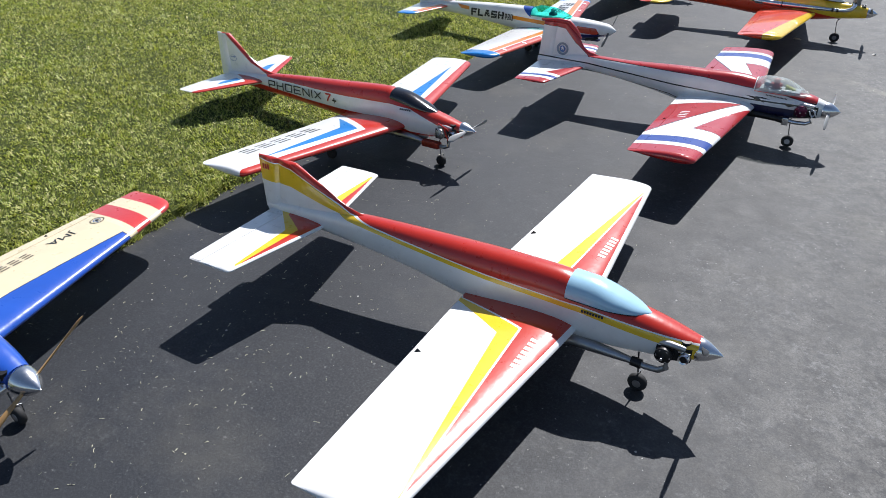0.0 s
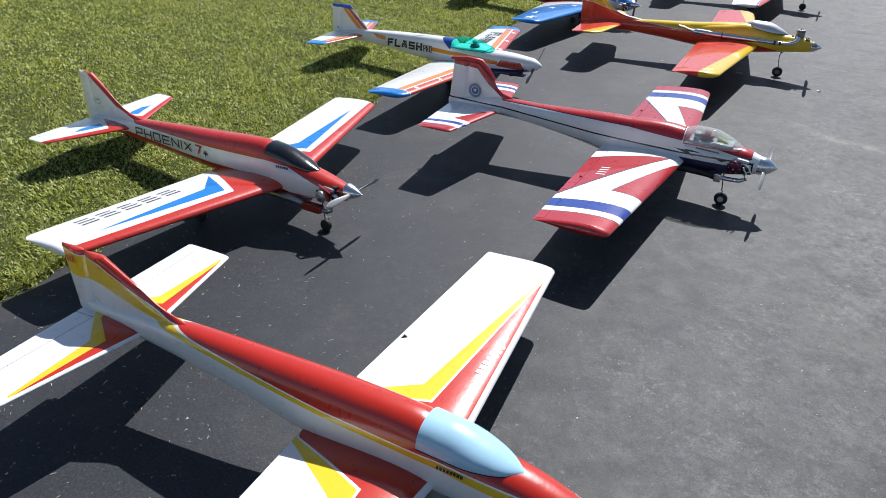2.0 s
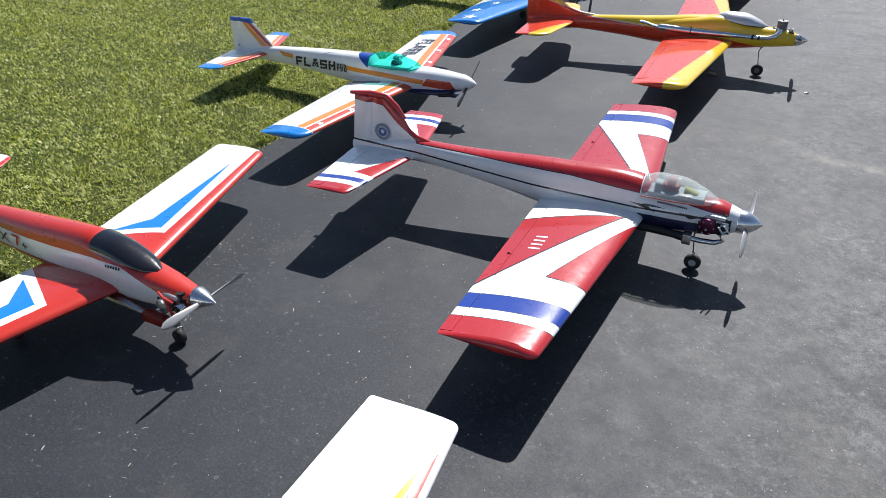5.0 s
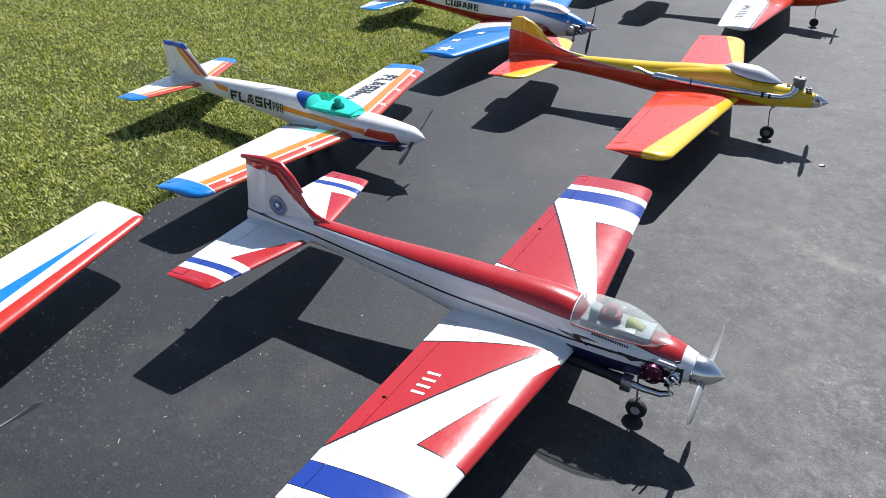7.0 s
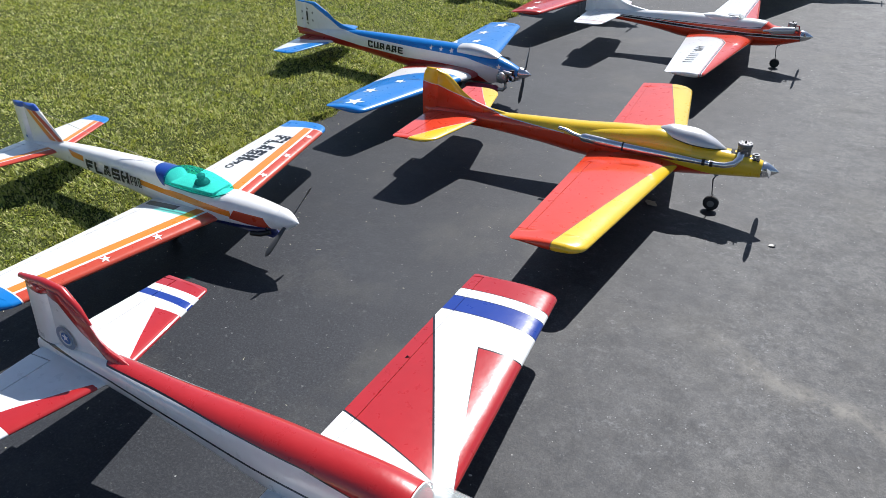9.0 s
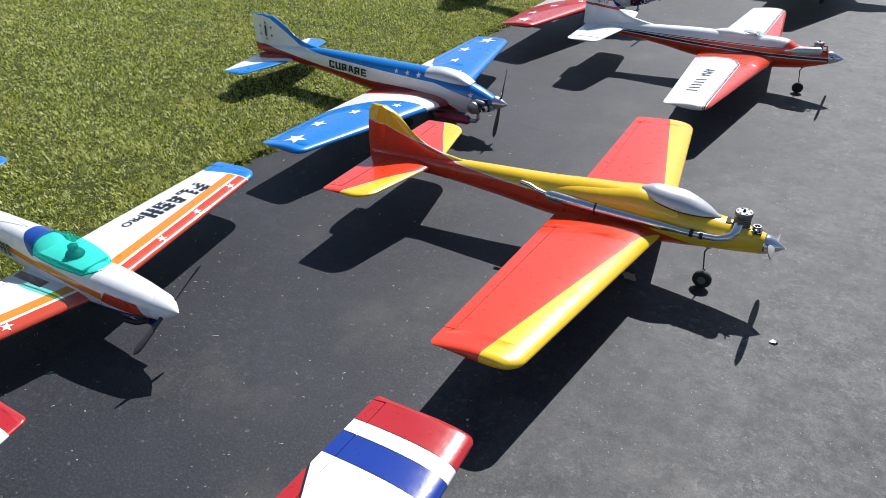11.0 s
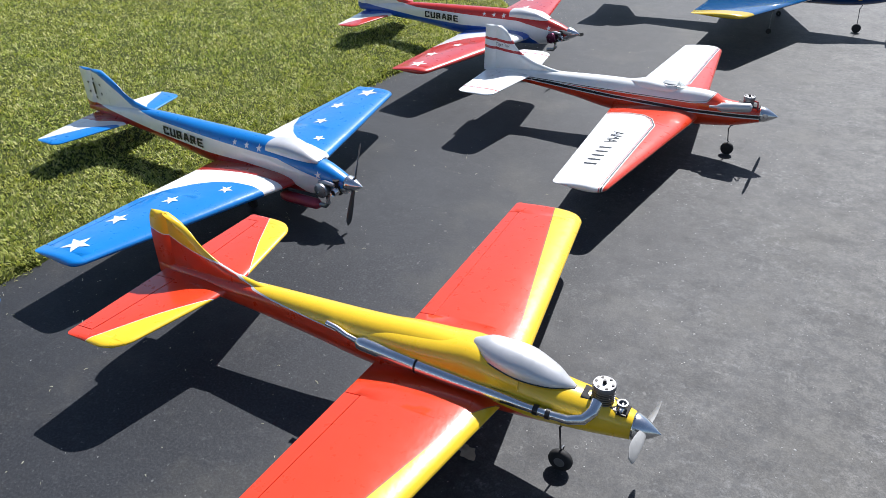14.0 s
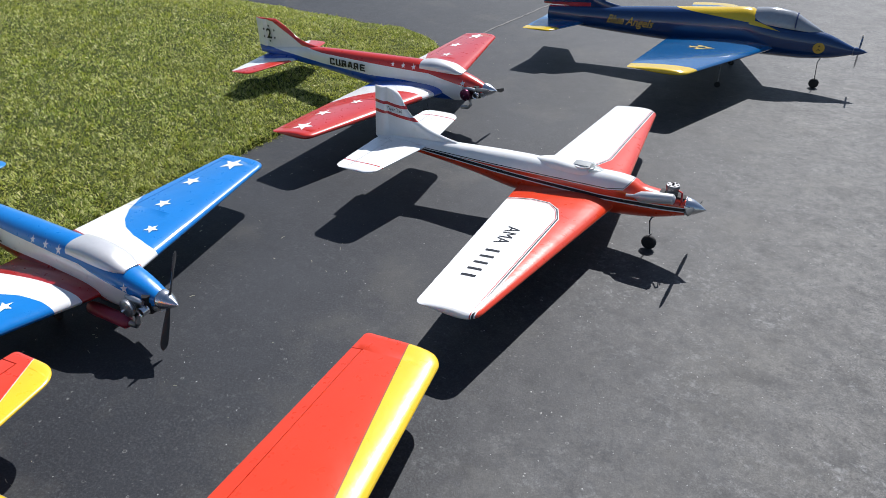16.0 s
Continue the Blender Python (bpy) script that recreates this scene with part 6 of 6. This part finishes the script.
def cream_blue():
    """Cream wings with a blue leading edge and red tip bands, wooden propeller."""
    p = plane("cream model airplane with blue leading edges and red tip bands", -1.393, 0.65, -2.0)
    cream, blu = (0.74, 0.62, 0.40), (0.016, 0.08, 0.42)
    body = Body([(-1.35, 0.215), (-1.0, 0.232), (-0.6, 0.255), (-0.3, 0.252), (-0.15, 0.224), (-0.085, 0.200)], [(-1.35, 0.185), (-1.0, 0.16), (-0.6, 0.11), (-0.3, 0.105), (-0.15, 0.12), (-0.085, 0.138)],
                [(-1.35, 0.010), (-1.0, 0.035), (-0.6, 0.055), (-0.3, 0.057), (-0.15, 0.046), (-0.085, 0.033)])
    wing = Surface(-0.285, -0.685, -0.472, -0.672, 0.805, 0.150, 0.165, 0.14, 0.03, 0.05, 0.02)
    stab = Surface(-1.1, -1.34, -1.17, -1.34, 0.33, 0.205, 0.205, 0.08, 0.0, 0.03, 0.01)

    def side(s):
        return [(s.above(s.x, s.z, [(-0.4, 0.3), (-0.2, 0.215), (-0.13, 0.19), (-0.125, 0.0)]), blu), (s.m("SUBTRACT", 1.0, s.above(s.x, s.z, [(-1.3, 0.19), (-0.2, 0.15)])), blu)]

    def top(s):
        lead = s.poly(s.x, s.ay, [(0, 0), (-0.425, 0.08), (-0.430, 0.20), (-0.480, 0.572), (0, 0.61)])
        line = s.poly(s.x, s.ay, [(0, 0), (-0.428, 0.08), (-0.433, 0.20), (-0.483, 0.575), (0, 0.614)])
        return [(line, (0.03, 0.03, 0.06)), (lead, blu), (s.poly(s.x, s.ay, [(-0.8, 0.625), (-0.8, 0.690), (-0.3, 0.675), (-0.3, 0.61)]), (0.55, 0.04, 0.035)), (s.poly(s.x, s.ay, [(-0.8, 0.745), (-0.8, 0.9), (-0.3, 0.9), (-0.3, 0.73)]), (0.55, 0.04, 0.035))]

    mb, mw = paint("cream_blue_hull", cream, side), paint("cream_blue_wing", cream, top)
    part("fuselage", body.mesh(-1.35, -0.085), mb, p)
    wing_set(p, wing, mw, (0.12, 0.60), 0.86)
    wing_set(p, stab, mb, (0.04, 0.31), 0.72, name="stabilizer", flapname="elevator")
    tail(p, [(-0.98, 0.235), (-1.1, 0.25), (-1.22, 0.385)], [(-1.30, 0.19), (-1.30, 0.388)], [(-1.37, 0.19), (-1.36, 0.388)], 0.20, 0.388, mb)
    part("canopy", dome(-0.42, -0.20, [(-0.42, 0.235), (-0.2, 0.22)], [(-0.42, 0.256), (-0.33, 0.29), (-0.2, 0.238)], [(-0.42, 0.05), (-0.3, 0.05), (-0.2, 0.02)]), M_SILVER, p)
    spinner(p, 0.0, 0.170, 0.036, 0.070, turn=radians(62), bladed=M_WOODPROP, blades=0.19, width=0.019, bulge=2.0)
    side_engine(p, -0.14, -0.014, 0.165, head=M_ALU)
    gear(p, (-0.15, -0.01), [(-0.56, -0.22, 0.142), (-0.56, 0.22, 0.142)])
    part("wing_letters", text_mesh("JMA", 0.046, lambda u, v: (-0.60 + v, 0.50 - u, wing.top(-0.60 + v, 0.50 - u, 0.0018)), 1.15), M_BLACK, p, "black capital letters")
    part("wing_number", figures(3, 0.028, 0.036, 0.038, 0.005, lambda u, v: (-0.60 + v, 0.350 - u, wing.top(-0.60 + v, 0.350 - u, 0.0018))), M_BLACK, p, "black figures, shown as bars")
    for r0, r1, mt in ((0.020, 0.023, M_BLACK), (0.010, 0.013, M_BLUEMARK), (0.0, 0.006, M_BLACK)):
        part("roundel", disc_mesh(r0, r1, on_wing(wing, -0.585, 0.585)), mt, p)
    control_horn(p, wing, -0.655, 0.45, size=0.008)
    return p


def blue_jet():
    """A tall dark blue jet-like model with yellow trim."""
    p = plane("dark blue and yellow jet-style model airplane on tall legs", 0.496, 9.25, 0.6, roll=-0.8)
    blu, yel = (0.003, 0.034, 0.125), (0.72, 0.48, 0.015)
    body = Body([(-1.76, 0.29), (-1.4, 0.318), (-1.18, 0.340), (-0.8, 0.375), (-0.6, 0.392), (-0.575, 0.375), (-0.45, 0.335), (-0.30, 0.312), (-0.228, 0.300), (-0.068, 0.240)],
                [(-1.76, 0.205), (-1.48, 0.184), (-1.0, 0.165), (-0.6, 0.150), (-0.339, 0.152), (-0.15, 0.176), (-0.068, 0.200)],
                [(-1.76, 0.028), (-1.48, 0.052), (-1.0, 0.075), (-0.6, 0.078), (-0.339, 0.062), (-0.15, 0.038), (-0.068, 0.021)], ((-2.0, 2.3), (0.0, 2.2)))
    wing = Surface(-0.44, -1.005, -0.765, -1.048, 0.85, 0.200, 0.222, 0.09, 0.03, 0.03, 0.02)
    stab = Surface(-1.50, -1.80, -1.655, -1.825, 0.285, 0.215, 0.205, 0.07, 0.0, 0.02, 0.01)

    def side(s):
        y = s.poly(s.x, s.z, [(-1.16, 0.3455), (-1.16, 0.45), (-0.585, 0.45), (-0.57, 0.322), (-0.62, 0.326)])
        y2 = s.poly(s.x, s.z, [(-0.60, 0.345), (-0.56, 0.332), (-0.24, 0.262), (-0.60, 0.316)])
        return [(y, yel), (y2, yel), (s.poly(s.x, s.z, [(-1.9, 0.27), (-1.9, 0.30), (-1.5, 0.33), (-1.5, 0.31)]), (0.45, 0.03, 0.05))]

    def top(s):
        return [(s.poly(s.x, s.ay, [(-1.2, 0.775), (-1.2, 0.9), (-0.5, 0.9), (-0.5, 0.735)]), yel)]

    def htop(s):
        return [(s.poly(s.x, s.ay, [(-2, 0.225), (-2, 0.4), (-1.4, 0.4), (-1.4, 0.21)]), yel)]

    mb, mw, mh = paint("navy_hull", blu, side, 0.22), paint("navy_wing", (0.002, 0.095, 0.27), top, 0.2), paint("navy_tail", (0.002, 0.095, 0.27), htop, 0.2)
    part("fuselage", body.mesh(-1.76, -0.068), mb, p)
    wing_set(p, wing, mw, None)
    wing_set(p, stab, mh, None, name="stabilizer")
    tail(p, [(-1.28, 0.325), (-1.38, 0.335), (-1.44, 0.38), (-1.56, 0.50)], [(-1.70, 0.30), (-1.71, 0.50)], [(-1.80, 0.28), (-1.79, 0.50)], 0.30, 0.50, mb, half=0.012)
    part("canopy", dome(-0.578, -0.228, [(-0.578, 0.325), (-0.228, 0.292)], [(-0.578, 0.395), (-0.50, 0.402), (-0.40, 0.392), (-0.30, 0.343), (-0.228, 0.303)], [(-0.578, 0.058), (-0.45, 0.058), (-0.33, 0.044), (-0.228, 0.010)], power=2.0), plain("grey_tinted_canopy", (0.30, 0.32, 0.35), 0.10, coat=0.7), p, "grey tinted two-piece canopy")
    part("canopy_frame", tube([(-0.368, 0.056 * math.cos(a), 0.313 + 0.071 * math.sin(a)) for a in np.linspace(0.05, 3.09, 18)], 0.0035, seg=8), plain("navy_frame", (0.02, 0.04, 0.14), 0.4), p)
    spinner(p, 0.0, 0.220, 0.023, 0.066, mat=paint("navy_spinner", blu), turn=radians(-14), bladed=M_CHROME, blades=0.095, width=0.02)
    gear(p, (-0.213, 0.0), [(-0.68, -0.24, 0.200), (-0.68, 0.24, 0.200)], wr=0.026, top=0.17, coil=False, hub=M_DARKMETAL, main=0.62)
    part("flank_letters", text_mesh("Blue Angels", 0.066, lambda u, v: on_side(body, -1.385, 0.240, -0.012, 0.003)(u + 0.35 * v, v), 0.88, 0.0008), M_GOLD, p, "gold script lettering")
    part("nose_emblem", disc_mesh(0.0, 0.029, on_side(body, -0.232, 0.226)), M_GOLD, p, "round gold emblem")
    part("emblem_mark", star_mesh(0.016, on_side(body, -0.232, 0.226, lift=0.003), inner=0.6), M_BLACK, p)
    for du, dv in ((0.0, 0.03), (0.028, -0.012), (-0.028, -0.012), (0.0, -0.05)):
        bm = bmesh.new()
        put = on_wing(wing, -0.78, -0.33, 0.002)
        bm.faces.new([bm.verts.new(put(du + a, dv + b)) for a, b in ((-0.021, -0.022), (0.0, -0.012), (0.021, -0.022), (0.0, 0.034))])
        part("wing_emblem", bm, M_GOLD, p, "gold jet emblem")
    return p


red_yellow_white()
red_white_blue()
red_yellow()
white_red()
phoenix()
flash()
curare(-1.080, 5.955, -2.5, (0.003, 0.185, 0.56), (0.36, 0.016, 0.012), "1", "blue, white and red model airplane with white stars", M_ALU)
curare(-0.974, 7.840, -3.4, (0.56, 0.028, 0.014), (0.010, 0.08, 0.42), "2", "red, white and blue model airplane with white stars", M_PURPLE, 0.054, 1.4, -2.1)
cream_blue()
blue_jet()


# ---- litter on the drive ----
def litter(name, count, maker, mat, label, seed, boxes):
    rng = random.Random(seed)
    bm = bmesh.new()
    for i in range(count):
        x0, x1, y0, y1 = rng.choice(boxes)
        maker(bm, rng, rng.uniform(x0, x1), rng.uniform(y0, y1))
    return tagged(part(name, bm, mat, None, smooth=False), label, name.split("_")[-1], kind="stuff")


def straw(bm, rng, x, y):
    a, l, w = rng.uniform(0, 6.28), rng.uniform(0.004, 0.010) * rng.choice((1, 1, 1, 1.8)), rng.uniform(0.0003, 0.0007)
    b = a + rng.uniform(-0.3, 0.3)
    if -1.60 < x < -1.34 and 2.74 < y < 3.14:
        l *= 0.5
    p = [(x, y), (x + l * 0.5 * math.cos(a), y + l * 0.5 * math.sin(a)), (x + l * 0.5 * (math.cos(a) + math.cos(b)), y + l * 0.5 * (math.sin(a) + math.sin(b)))]
    vs = []
    for k, (u, v) in enumerate(p):
        z = ground_z(x, y) + 0.0012 + (0.0012 if k == 1 else 0)
        vs.append((bm.verts.new((u - w * math.sin(a), v + w * math.cos(a), z)), bm.verts.new((u + w * math.sin(a), v - w * math.cos(a), z + 0.0008))))
    for q, r in zip(vs, vs[1:]):
        bm.faces.new((q[0], q[1], r[1], r[0]))


def grit(bm, rng, x, y):
    r = rng.uniform(0.0008, 0.0024) * (2.0 if rng.random() < 0.06 else 1)
    vs = [bm.verts.new((x + r * math.cos(a) * rng.uniform(0.7, 1.2), y + r * math.sin(a) * rng.uniform(0.7, 1.2), ground_z(x, y) + 0.0005)) for a in (0, 1.57, 3.14, 4.71)]
    t = bm.verts.new((x, y, ground_z(x, y) + 0.0005 + r * 0.45))
    for i in range(4):
        bm.faces.new((vs[i], vs[(i + 1) % 4], t))


litter("grass_clippings", 1700, straw, M_STRAW, "dry pale grass clippings scattered on asphalt", 3, [(-2.0, -1.0, 0.3, 3.2), (-2.0, -1.3, 2.0, 9.0), (-1.9, -0.6, 0.4, 5.2), (-1.9, -0.3, 0.4, 8.5), (-2.0, -1.75, 1.4, 8.9), (-1.60, -1.34, 2.74, 3.14), (-1.75, -1.0, 0.6, 1.7)])
litter("pale_grit", 3200, grit, M_PEBBLE, "pale grit scattered on asphalt", 4, [(-1.9, 1.0, 0.4, 11.5), (-0.6, 1.2, 1.0, 9.0), (-0.2, 1.0, 2.0, 8.0)])


def leaf(x, y, size, turn, mat, label):
    bm = bmesh.new()
    rows = []
    for t in np.linspace(0, 1, 7):
        w = size * 0.33 * math.sin(math.pi * min(1, t * 0.93 + 0.04)) * (1 + 0.25 * math.sin(t * 17))
        u = (t - 0.5) * size
        rows.append([(u, -w, 0.004 + 0.003 * t), (u, 0, 0.002 + 0.002 * math.sin(t * 5)), (u, w, 0.005)])
    rot = Matrix.Rotation(turn, 3, "Z")
    loft([[Vector((x, y, ground_z(x, y))) + rot @ Vector(q) for q in r] for r in rows], bm, closed=False)
    ob = part("fallen_leaf", bm, mat, None)
    tagged(ob, label, "leaf")


leaf(0.163, 5.09, 0.025, 0.5, M_PALELEAF, "pale curled leaf lying on asphalt")
leaf(-0.282, 5.19, 0.055, 2.6, M_LEAF, "dry brown leaf lying on shaded asphalt")
leaf(-0.62, 3.02, 0.02, 1.2, M_PALELEAF, "small pale scrap lying on asphalt")


def crack():
    rng = random.Random(8)
    bm = bmesh.new()
    last = None
    for t in np.linspace(0, 1, 40):
        x, y = -1.83 + 0.16 * t + rng.uniform(-0.006, 0.006), 9.35 + 1.6 * t
        w = rng.uniform(0.004, 0.011)
        now = (bm.verts.new((x - w, y, 0.0022)), bm.verts.new((x, y, 0.005)), bm.verts.new((x + w, y, 0.0022)))
        if last:
            for i in range(2):
                bm.faces.new((last[i], last[i + 1], now[i + 1], now[i]))
        last = now
    tagged(part("asphalt_crack", bm, M_CRACK, None), "filled crack across the asphalt", kind="structure")


crack()
